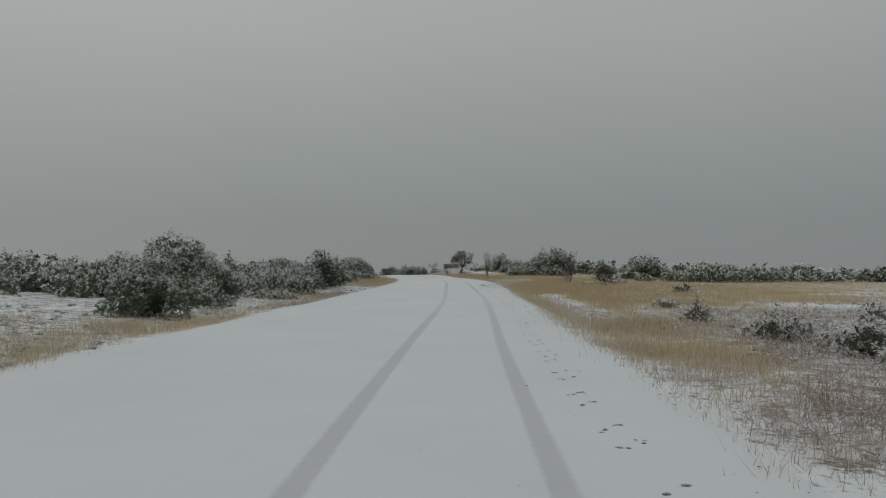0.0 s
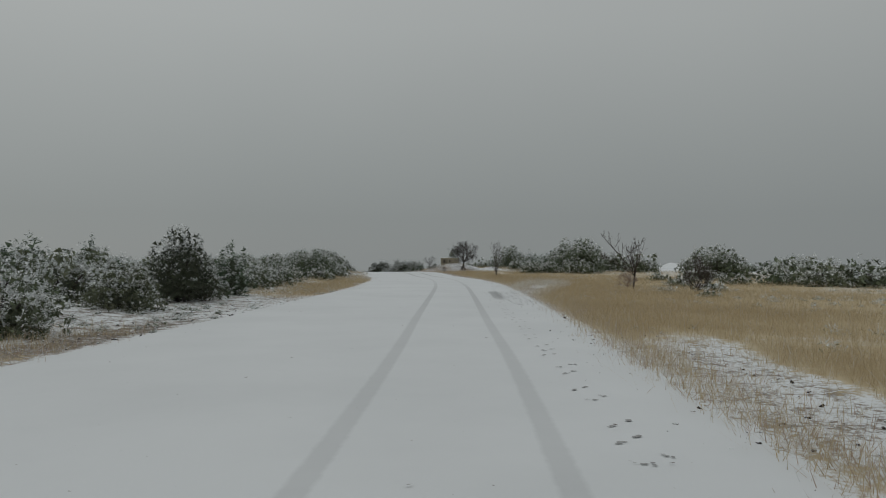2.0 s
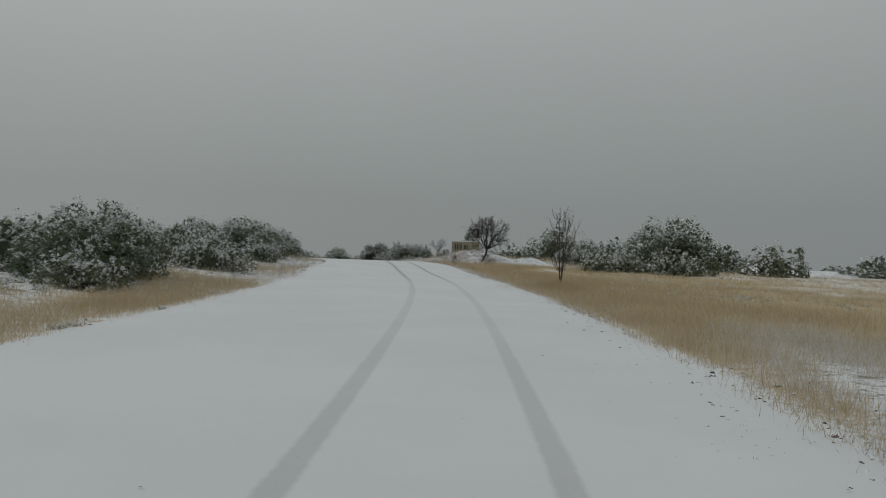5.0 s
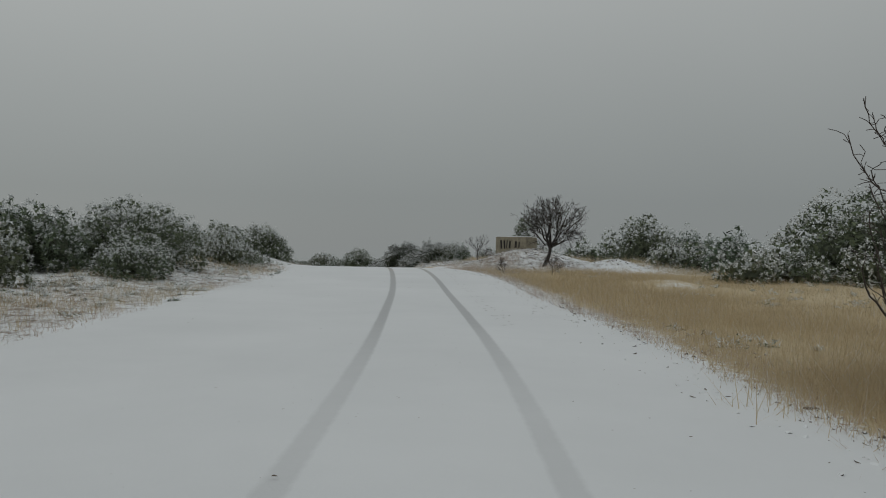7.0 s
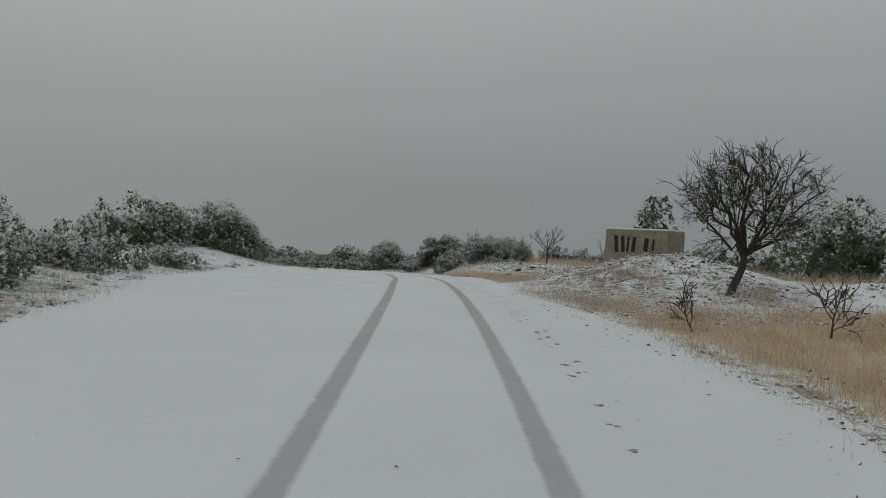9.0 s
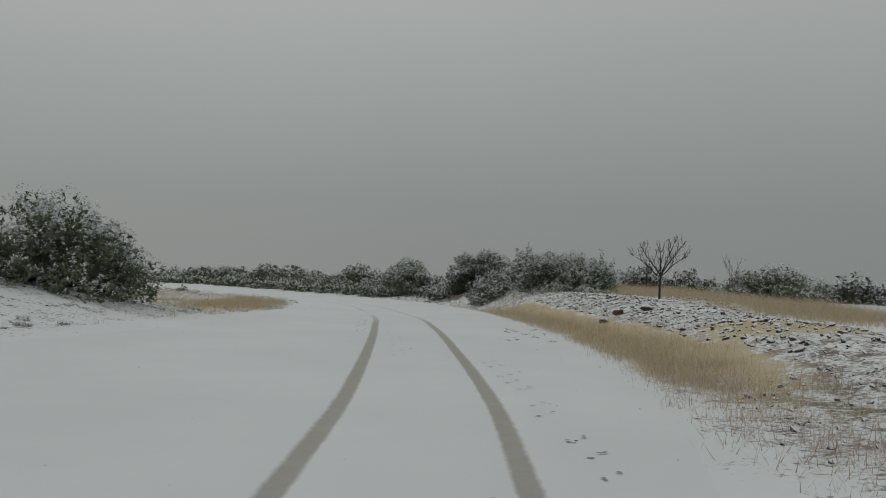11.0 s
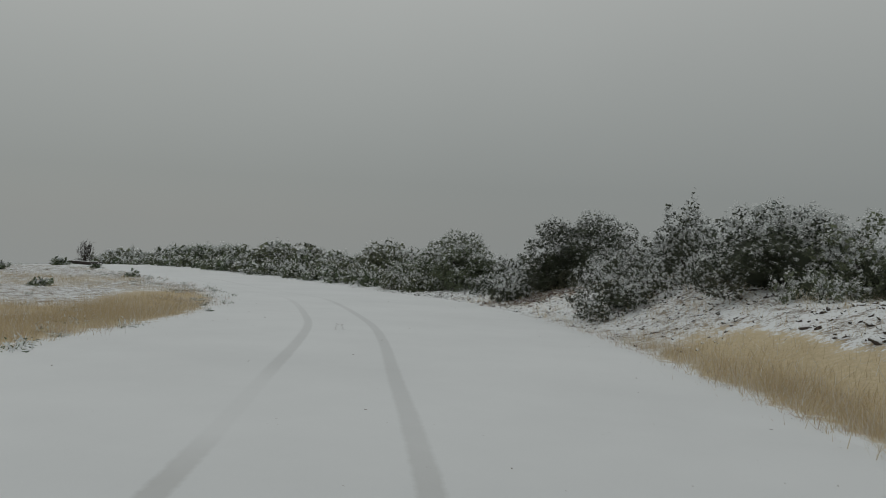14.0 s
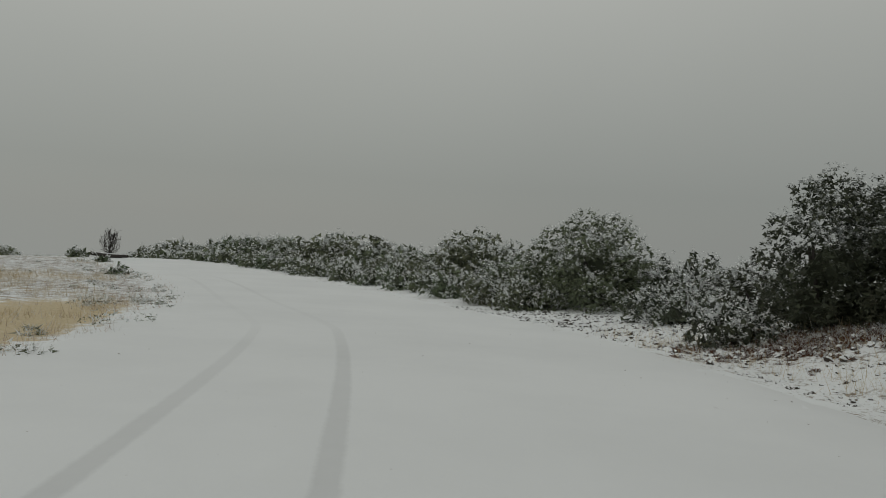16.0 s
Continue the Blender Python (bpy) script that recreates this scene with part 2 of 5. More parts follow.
def spline(rows, step=0.5):
    """A smooth line through rows, sampled about every step metres."""
    rows = np.array(rows, float)
    out = []
    for i in range(len(rows) - 1):
        p0, p1, p2, p3 = rows[max(i - 1, 0)], rows[i], rows[i + 1], rows[min(i + 2, len(rows) - 1)]
        n = max(2, int(np.linalg.norm((p2 - p1)[:2]) / step))
        l0, l1, l2 = (max(np.linalg.norm((b - a)[:2]), 1e-6) for a, b in ((p0, p1), (p1, p2), (p2, p3)))
        m1 = (p2 - p0) / (l0 + l1) * l1 if i else p2 - p1
        m2 = (p3 - p1) / (l1 + l2) * l1 if i + 2 < len(rows) else p2 - p1
        t = (np.arange(n) / n)[:, None]
        out.append((2 * t**3 - 3 * t**2 + 1) * p1 + (t**3 - 2 * t**2 + t) * m1 + (3 * t**2 - 2 * t**3) * p2 + (t**3 - t**2) * m2)
    return np.vstack(out + [rows[-1:]])


LINE = spline(ROAD)
LINE_S = np.concatenate([[0], np.cumsum(np.linalg.norm(np.diff(LINE[:, :2], axis=0), axis=1))]) - 40.0
LINE_T = np.gradient(LINE[:, :2], axis=0)
LINE_T /= np.linalg.norm(LINE_T, axis=1)[:, None]


def along(x, y):
    """Station s and signed distance d (right positive) from the road's centre line, with the line's row."""
    x, y = np.atleast_1d(np.asarray(x, float)), np.atleast_1d(np.asarray(y, float))
    best, row = np.full(x.shape, 1e18), np.zeros(x.shape, int)
    for i in range(0, len(LINE), 4):
        q = (x - LINE[i, 0])**2 + (y - LINE[i, 1])**2
        near = q < best
        best[near], row[near] = q[near], i
    for k in (-3, -2, -1, 1, 2, 3):
        j = np.clip(row + k, 0, len(LINE) - 1)
        q = (x - LINE[j, 0])**2 + (y - LINE[j, 1])**2
        near = q < best
        best[near], row[near] = q[near], j[near]
    vx, vy, tx, ty = x - LINE[row, 0], y - LINE[row, 1], LINE_T[row, 0], LINE_T[row, 1]
    f = vx * tx + vy * ty
    return LINE_S[row] + f, vx * ty - vy * tx, row


def wave(x, y, size, seed=0):
    """Smooth uneven ground, about -1 to 1, with lumps of that size."""
    a, b = x / size + seed * 1.7, y / size - seed * 2.3
    return (np.sin(a * 2.1 + np.sin(b * 1.3) * 1.2) + np.sin(b * 2.4 + np.sin(a * 1.1 + 1) * 1.3) + np.sin((a + b) * 1.6 + 2)) / 3


def ramp(v, a, b):
    t = np.clip((v - a) / (b - a), 0, 1)
    return t * t * (3 - 2 * t)


def hump(x, y, cx, cy, rx, ry, h):
    return h * np.exp(-(((x - cx) / rx)**2 + ((y - cy) / ry)**2))


def ground_z(x, y, rough=True):
    x, y = np.atleast_1d(np.asarray(x, float)), np.atleast_1d(np.asarray(y, float))
    s, d, row = along(x, y)
    base = LINE[row, 2]
    left, right = -d - LINE[row, 3], d - LINE[row, 4]
    off = np.maximum(left, right)
    # the land beside the road: level plateau right of the dip, falling away with the road further on
    beside = ramp(right, 0.7, 3.8) * ramp(s, 99, 106)
    level = 0.05 + 0.4 * ramp(right, 1, 7) * ramp(s, 99, 104) * (1 - ramp(s, 106, 116)) - 0.013 * np.clip(s - 110, 0, 60)
    hold = 1 - ramp(s, 138, 152)
    z = base + beside * hold * np.maximum(level - base, 0) + beside * (1 - hold) * 0.16 * ramp(right, 1, 4)
    z = z + (0.15 + 0.25 * ramp(s, 84, 98)) * ramp(left, 0.6, 4) * (1 - ramp(s, 117, 129))
    z = z + hump(x, y, 1.2, 106.2, 2.7, 2.0, 0.92) + hump(x, y, 3.2, 103.2, 2.0, 1.7, 0.35) + hump(x, y, 5.9, 103.2, 1.25, 1.1, 0.55)
    z = z + hump(x, y, 35, 133, 2.4, 2.2, 1.5) + hump(x, y, -0.1, 115.6, 1.6, 4.2, 0.36) + hump(x, y, -16.2, 116, 3.2, 5, 0.44) + hump(x, y, -0.6, 127, 2.6, 5, 0.22) + hump(x, y, 5.7, 91.7, 0.9, 1.4, 0.2)
    z = z - 0.05 * ramp(off, -0.2, 0.6)
    # the heath falls away on all sides beyond the scrub
    fall = np.maximum((0.045 * np.clip(left - 9, 0, None) + 0.07 * np.clip(left - 20, 0, None)) * ramp(s, 95, 125), 0.1 * np.clip(left - 34, 0, None))
    fall = fall + np.maximum(0.07 * np.clip(right - 14, 0, None) * ramp(s, 138, 156), 0.09 * np.clip(right - 42, 0, None))
    fall = np.maximum(fall, 0.13 * np.clip(np.hypot(x + 20, y - 110) - 118, 0, None))
    z = z - np.minimum(fall, 330) - 0.07 * np.clip(-20 - y, 0, 1500)
    if rough:
        z = z + ramp(off, 0.0, 2.0) * (0.06 * wave(x, y, 2.3, 1) + 0.025 * wave(x, y, 0.8, 2)) + ramp(off, 3, 20) * 0.12 * wave(x, y, 9, 3)
    return z


# ---- building blocks ----
def mesh_of(name, verts, faces, mat, smooth=False, layers=None):
    """A mesh from numpy arrays; layers: float values for each vertex."""
    me = bpy.data.meshes.new(name)
    verts, faces = np.asarray(verts, np.float32), np.asarray(faces, np.int32)
    k = faces.shape[1]
    me.vertices.add(len(verts))
    me.vertices.foreach_set("co", verts.ravel())
    me.loops.add(faces.size)
    me.loops.foreach_set("vertex_index", faces.ravel())
    me.polygons.add(len(faces))
    me.polygons.foreach_set("loop_start", np.arange(0, faces.size, k, dtype=np.int32))
    for key, values in (layers or {}).items():
        me.attributes.new(key, "FLOAT", "POINT").data.foreach_set("value", np.asarray(values, np.float32))
    me.update(calc_edges=True)
    me.validate()
    me.polygons.foreach_set("use_smooth", np.full(len(me.polygons), smooth))
    me.materials.append(mat)
    return me


def part(name, me, parent=None, label="", m=None):
    ob = new(name, me)
    if parent is not None:
        ob.parent = parent
    if m is not None:
        ob.matrix_basis = m
    return tagged(ob, label) if label else ob


def thing(name, label, category, m, group="", kind=""):
    ob = new(name)
    ob.empty_display_size = 0.2
    ob.matrix_basis = m
    return tagged(ob, label, category, group, kind)


def at(x, y):
    return float(ground_z(x, y)[0])


def hollow(x, y):
    """A snowy hollow that runs from the road edge slantwise into the field."""
    return sum(hump(x, y, 3.9 + 0.55 * i, 48.5 + 2.9 * i, 0.75 + 0.1 * i, 1.9, 0.9) for i in range(5))


def field_cover(x, y, s, r):
    """How closely dry grass covers the field: a strip along the road, a snowy gap behind it, then closed grass with thin places."""
    gap = ramp(r, 0.55, 0.85) * (1 - ramp(r, 1.7, 2.4)) * (1 - ramp(s, 29, 36)) * ramp(s, 14, 18)
    rough = ramp(r, 1.7, 3.2) * (1 - ramp(s, 20, 27))
    thin = np.clip(0.82 + 0.75 * wave(x, y, 4, 5) + 0.4 * wave(x, y, 1.7, 6), 0.3 + 0.4 * ramp(s, 34, 42), 1) * (1 - np.clip(hollow(x, y), 0, 0.97)) * (1 - 0.45 * ramp(r, 9, 16))
    stony = ramp(s, 76, 82) * (1 - ramp(s, 92, 98)) * (1 - ramp(r, 0.7, 1.3))
    return thin * (0.25 + 0.75 * ramp(s, 8, 13)) * (1 - 0.92 * gap) * (1 - 0.88 * rough) * (1 - 0.75 * stony) * (1 - np.clip(hump(x, y, 5.7, 91.7, 0.8, 1.2, 1.0), 0, 0.4))


# ---- ground: one sheet out to the horizon ----
def fine(a, b, step, far):
    return np.concatenate([-np.array(far[::-1]) + a, np.arange(a, b, step), b + np.array(far)])


FAR = [4, 12, 28, 60, 120, 240, 500, 1000, 2200]
gx, gy = np.meshgrid(fine(-70, 45, 0.55, FAR), fine(-16, 205, 0.55, FAR), indexing="ij")
nx, ny = gx.shape
gx, gy = gx.ravel(), gy.ravel()
g_s, g_d, g_row = along(gx, gy)
g_left, g_right = -g_d - LINE[g_row, 3], g_d - LINE[g_row, 4]
g_off = np.maximum(g_left, g_right)
mounds = np.clip(hump(gx, gy, 35, 133, 3.2, 3.0, 1.2) + hump(gx, gy, 1.3, 105.6, 3.2, 2.4, 1) + hump(gx, gy, 3.2, 102.8, 1.9, 1.2, 0.8) + hump(gx, gy, 5.9, 103.0, 1.5, 1.3, 1.2), 0, 1)
straw = ramp(g_right, 0.1, 0.9) * (1 - ramp(g_s, 94, 103)) * (1 - ramp(g_d, 24, 36)) * field_cover(gx, gy, g_s, g_right) * (1 - mounds)
straw = np.maximum(straw, 0.9 * ramp(g_right, 0.2, 0.8) * (1 - ramp(g_right, 1.8, 2.6)) * ramp(g_s, 108, 114) * (1 - ramp(g_s, 132, 138)))
straw = np.maximum(straw, 0.7 * ramp(g_left, 0.1, 0.5) * (1 - ramp(g_left, 1.2 + 1.2 * ramp(g_s, 42, 50), 2.6 + 1.4 * ramp(g_s, 42, 50))) * (1 - ramp(g_s, 64, 80)) * (1 - ramp(g_s, 26, 33) * (1 - ramp(g_s, 43, 48))) * (0.7 + 0.5 * wave(gx, gy, 3, 8)) * (1 - 0.75 * ramp(g_left, 0.9, 1.8) * (1 - ramp(g_s, 18, 26))))
straw = np.maximum(straw, np.clip(hump(gx, gy, 0.0, 117.0, 1.6, 2.4, 1.1), 0, 0.9))
straw = np.maximum(straw, 0.75 * ramp(g_left, 0.2, 0.9) * (1 - ramp(g_left, 2, 5)) * ramp(g_s, 124, 130) * (1 - ramp(g_s, 150, 160)))
straw = np.maximum(straw, 0.6 * ramp(g_left, 0.4, 1.5) * (1 - ramp(g_left, 18, 26)) * ramp(g_s, 116, 126) * np.clip(0.15 + wave(gx, gy * 2.2, 6, 4), 0, 1))
litter = 0.1 + 0.14 * ramp(g_right, 0.0, 0.5) * (1 - 0.5 * ramp(g_right, 2, 4)) + 0.1 * ramp(g_right, 0.5, 2) * ramp(g_s, 98, 103) * (1 - ramp(g_right, 5, 8)) + 0.17 * ramp(g_left, 0.1, 1.0) * (1 - 0.6 * ramp(g_s, 99, 105) * (1 - ramp(g_s, 118, 124)))
litter = (litter + 0.02 * ramp(g_left, 0.2, 1) * ramp(g_s, 112, 122)) * ramp(g_off, -0.1, 0.4) * (1 - 0.75 * ramp(g_right, -1, 0) * ramp(g_s, 138, 150))
litter = litter + 0.06 * ramp(g_right, -0.2, 0.2) * (1 - ramp(g_right, 0.8, 1.3)) * ramp(g_s, 76, 82) * (1 - ramp(g_s, 92, 98))
litter = litter + 0.1 * ramp(g_right, 0.8, 2.0) * (1 - ramp(g_right, 12, 18)) * (1 - ramp(g_s, 19, 26))
litter = litter + 0.02 * ramp(g_right, 0.1, 0.7) * (1 - ramp(g_right, 4, 6)) * np.maximum(ramp(g_s, 134, 138) * (1 - ramp(g_s, 154, 160)), 0.8 * ramp(g_s, 96, 99) * (1 - ramp(g_s, 110, 115)))
litter = litter + 0.3 * ramp(g_left, 0.0, 0.25) * (1 - ramp(g_left, 0.9, 1.5)) * ramp(g_s, 21, 24) * (1 - ramp(g_s, 33, 38)) - 0.12 * ramp(g_left, 0.8, 1.3) * (1 - ramp(g_left, 2.5, 3.5)) * ramp(g_s, 17, 20) * (1 - ramp(g_s, 24, 27))
litter = litter * (1 - 0.3 * ramp(g_right, 0.3, 1.0) * ramp(g_s, 130, 134) * (1 - ramp(g_s, 150, 156)))
litter = litter * (1 - np.clip(hump(gx, gy, 35, 133, 3.4, 3.2, 1.5), 0, 1)) + 0.3 * np.clip(hump(gx, gy, -10.8, 147.2, 2.6, 1.3, 1.2), 0, 1)
lower = 0.13 * (1 - ramp(g_off, -0.8, -0.2))
ii, jj = np.meshgrid(np.arange(nx - 1), np.arange(ny - 1), indexing="ij")
q = (ii * ny + jj).ravel()
ground = part("ground", mesh_of("ground", np.stack([gx, gy, ground_z(gx, gy) - lower], 1), np.stack([q, q + ny, q + ny + 1, q + 1], 1), M_GROUND, True,
                                {"straw": np.clip(straw, 0, 1), "litter": litter}))
tagged(ground, "snow-dusted heath ground with dry litter showing through", "ground", kind="structure")

# ---- road: snow-covered carriageway with wheel tracks ----
# middle of the wheel tracks: x, y
TRACK = spline([(-0.9, -30), (-0.5, -10), (-0.06, 4.7), (0.2, 12), (0.6, 21), (0.8, 28), (0.86, 36), (0.95, 46), (0.96, 56), (0.68, 66), (0.12, 74), (-0.85, 82), (-2.0, 90),
                (-3.36, 98), (-4.9, 106), (-5.53, 109.1), (-7.2, 115.6), (-8.34, 119.7), (-9.61, 123.98), (-11.83, 129.63), (-12.92, 132.34), (-14.24, 135.32), (-15.6, 137.9), (-17.3, 140.93), (-18.72, 143.27), (-20.0, 145.1), (-24.1, 149.3), (-30.2, 155.4), (-34.5, 159), (-47, 168), (-75, 185)])
TRACK = np.stack(along(TRACK[:, 0], TRACK[:, 1])[:2], 1)
TRACK = TRACK[np.argsort(TRACK[:, 0])]
WEAR = [(-40, 0.34), (15, 0.34), (25, 0.22), (36, 0.28), (42, 0.38), (52, 0.36), (62, 0.18), (74, 0.22), (80, 0.6), (95, 0.72), (104, 0.82), (116, 0.9), (121.5, 0.8), (124.5, 0.42), (127, 0.24), (134, 0.26), (145, 0.22), (149, 0.06), (152, 0.06), (158, 0.1), (164, 0.16), (170, 0.0)]
EARTH = [(90, 0.0), (98, 0.5), (108, 1.0), (120, 1.0), (128, 0.2), (140, 0.0)]
keep = (LINE_S > -30) & (LINE_S < 262)
r_line, r_s, r_t = LINE[keep], LINE_S[keep], LINE_T[keep]
middle = np.interp(r_s, *TRACK.T)
half = 0.727 - 0.035 * ramp(r_s, 80, 88) * (1 - ramp(r_s, 100, 108)) - 0.09 * ramp(r_s, 118, 140)
offsets = [(-1, -0.3), (-1, -0.13), (-1, -0.07), (-1, 0.07), (-1, 0.13), (-1, 0.35), (1, -0.35), (1, -0.13), (1, -0.07), (1, 0.07), (1, 0.13), (1, 0.3)]
lat = [np.full(len(r_s), 1.0) * -r_line[:, 3] * f for f in (1.1, 1.0, 0.94, 0.8, 0.65)]
lat += [middle + side * half + o for side, o in offsets]
lat += [np.maximum(r_line[:, 4] * f, middle + half + 0.32 + 0.1 * i) for i, f in enumerate((0.62, 0.68, 0.74, 0.8, 0.86, 0.93, 1.0, 1.1))]
lat = np.stack(lat, 1)
lat[:, 4] = np.minimum(lat[:, 4], lat[:, 5] - 0.1)
nc = lat.shape[1]
rx = r_line[:, 0:1] + lat * r_t[:, 1:2]
ry = r_line[:, 1:2] - lat * r_t[:, 0:1]
tl, tr = lat - (middle - half)[:, None], lat - (middle + half)[:, None]
wear = np.repeat(np.interp(r_s, *np.array(WEAR).T)[:, None], nc, 1)
# one track breaks off for a few metres in the bend
wear = wear * (1 - 0.8 * (lat < middle[:, None]) * np.maximum(ramp(r_s, 126.2, 127.2) * (1 - ramp(r_s, 129.0, 131.0)), 0.45 * ramp(r_s, 139, 144))[:, None])
press = np.maximum(1 - ramp(np.abs(tl), 0.07, 0.13), 1 - ramp(np.abs(tr), 0.07, 0.13))
rz = r_line[:, 2:3] + 0.012 - 0.014 * press * wear + 0.006 * wave(rx, ry, 3, 4)
rz[:, [0, -1]] = (ground_z(rx[:, [0, -1]].ravel(), ry[:, [0, -1]].ravel()) - 0.02).reshape(-1, 2)
bare = np.repeat((ramp(r_s, 40.5, 44.5) * (1 - ramp(r_s, 47.5, 53)) + 0.45 * ramp(r_s, 33, 37) * (1 - ramp(r_s, 40, 43)))[:, None], nc, 1) * ramp(lat, 2.1, 2.45) * (1 - ramp(lat, 2.65, 3.05))
earth = np.repeat(np.interp(r_s, *np.array(EARTH).T)[:, None], nc, 1)
ii, jj = np.meshgrid(np.arange(len(r_s) - 1), np.arange(nc - 1), indexing="ij")
q = (ii * nc + jj).ravel()
road = part("road", mesh_of("road", np.stack([rx, ry, rz], 2).reshape(-1, 3), np.stack([q, q + 1, q + nc + 1, q + nc], 1), M_ROAD, True,
                            {"track_left": tl.ravel(), "track_right": tr.ravel(), "wear": wear.ravel(), "bare": bare.ravel(), "earth": earth.ravel()}))
tagged(road, "road under thin fresh snow with two wheel tracks", "road", kind="structure")


# ---- shrubs ----
def leaf_cloud(rng, lobes, count_scale, spray, leaves, leaf, white, shoots):
    """Sprays of small leaves over the outer side of the lobes (x, y, z, radius): corners, faces and how snowy each leaf is."""
    lobes = np.array(lobes)
    area = 4 * np.pi * (lobes[:, 3]**2).sum()
    tries = int(count_scale * 0.56 * area / spray**2) + 40
    pick = rng.choice(len(lobes), tries, p=lobes[:, 3]**2 / (lobes[:, 3]**2).sum())
    v = rng.normal(size=(tries, 3))
    v /= np.linalg.norm(v, axis=1)[:, None]
    c = lobes[pick, :3] + v * (lobes[pick, 3] * (1.02 - 0.22 * rng.random(tries)**2))[:, None]
    ok = (c[:, 2] > 0.2 * spray) & ((v[:, 2] > -0.75) | (c[:, 2] < 3 * spray))
    for x, y, z, r in lobes:
        ok &= (c[:, 0] - x)**2 + (c[:, 1] - y)**2 + (c[:, 2] - z)**2 > (0.78 * r)**2
    c, v = c[ok], v[ok]
    # some shoots stand out beyond the rest
    out = rng.random(len(c)) < shoots
    c[out] += (v[out] * 0.5 + np.array([0, 0, 0.5])) * spray * (0.6 + 1.3 * rng.random((out.sum(), 1)))
    n = len(c)
    v = v + np.array([0, 0, 0.25]) + 0.25 * rng.normal(size=(n, 3))
    v /= np.linalg.norm(v, axis=1)[:, None]
    size = spray * (0.55 + 0.8 * rng.random((n, 1, 1))**1.5)
    o = rng.normal(size=(n, leaves, 3)) * 0.75 + v[:, None] * 0.75
    o /= np.linalg.norm(o, axis=2)[:, :, None]
    p = c[:, None] + o * size * (0.2 + 0.85 * rng.random((n, leaves, 1)))
    drift = np.sin(c[:, 0] * 17 + 1.3 * np.sin(c[:, 2] * 9)) * np.sin(c[:, 1] * 15 + 1) + np.sin(c[:, 2] * 14 + 2)
    tall = lobes[:, 2].max()
    score = 0.8 * (p[:, :, 2] - c[:, 2:3]) / spray + 0.8 * v[:, 2:3] + 0.26 * drift[:, None] + (0.6 if white > 0.25 else 1.7) * np.minimum(c[:, 2:3] / tall, 0.8) + 0.26 * rng.normal(size=(n, 1)) + 0.1 * rng.normal(size=(n, leaves))
    cut = np.quantile(score, 1 - min(0.13 + 0.88 * white, 0.8))
    snow = np.clip((score - cut) * 2.3 + 0.5, 0, 1)
    # a leaf under snow lies flatter and looks thicker
    flat = snow[:, :, None]
    o = o * np.concatenate([np.ones((n, leaves, 2)), 1 - 0.6 * flat], 2)
    o /= np.linalg.norm(o, axis=2)[:, :, None] + 1e-9
    side = np.cross(o, rng.normal(size=(n, leaves, 3)) * (1 - 0.6 * flat) + np.array([0, 0, 0.9]) * flat)
    side /= np.linalg.norm(side, axis=2)[:, :, None] + 1e-9
    ln = leaf * (0.65 + 0.7 * rng.random((n, leaves, 1)))
    wd = ln * (0.24 + 0.12 * rng.random((n, leaves, 1))) * (1 + 0.15 * flat)
    tris = np.stack([p - o * ln * 0.45 + side * wd, p - o * ln * 0.35 - side * wd, p + o * ln * 0.6], 2)
    tris, snow = tris.reshape(-1, 3), np.repeat(snow.ravel(), 3)
    # larger shaded leaves further in, so that the crown closes
    k = int(n * (1.4 if leaves > 9 else 1.0))
    pick = rng.choice(len(lobes), k, p=lobes[:, 3]**2 / (lobes[:, 3]**2).sum())
    v = rng.normal(size=(k, 3))
    v /= np.linalg.norm(v, axis=1)[:, None]
    c = lobes[pick, :3] + v * (lobes[pick, 3] * (0.9 - 0.3 * rng.random(k)))[:, None]
    c[:, 2] = np.maximum(c[:, 2], 0.3 * spray)
    a, b = rng.normal(size=(k, 3)), rng.normal(size=(k, 3))
    a, b = (q / np.linalg.norm(q, axis=1)[:, None] * leaf * (1.25 + 0.75 * rng.random((k, 1))) for q in (a, b))
    tris = np.vstack([tris, np.stack([c - a, c + a * 0.6 + b * 0.7, c + a * 0.6 - b * 0.7], 1).reshape(-1, 3)])
    return tris, np.arange(len(tris)).reshape(-1, 3), np.concatenate([snow, np.zeros(k * 3)])


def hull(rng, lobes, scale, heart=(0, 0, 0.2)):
    """An added dark skin, knobbly, within the lobes: its colour stands for a shrub's inner shade."""
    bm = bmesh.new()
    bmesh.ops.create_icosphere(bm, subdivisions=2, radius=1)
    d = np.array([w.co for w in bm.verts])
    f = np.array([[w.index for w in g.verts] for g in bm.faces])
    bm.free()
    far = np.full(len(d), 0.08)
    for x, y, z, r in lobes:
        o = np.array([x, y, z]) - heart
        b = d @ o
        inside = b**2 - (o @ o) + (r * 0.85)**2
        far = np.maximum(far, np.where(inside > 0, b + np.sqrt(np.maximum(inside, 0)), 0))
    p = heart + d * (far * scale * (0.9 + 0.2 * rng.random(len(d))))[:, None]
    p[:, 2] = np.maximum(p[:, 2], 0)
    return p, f


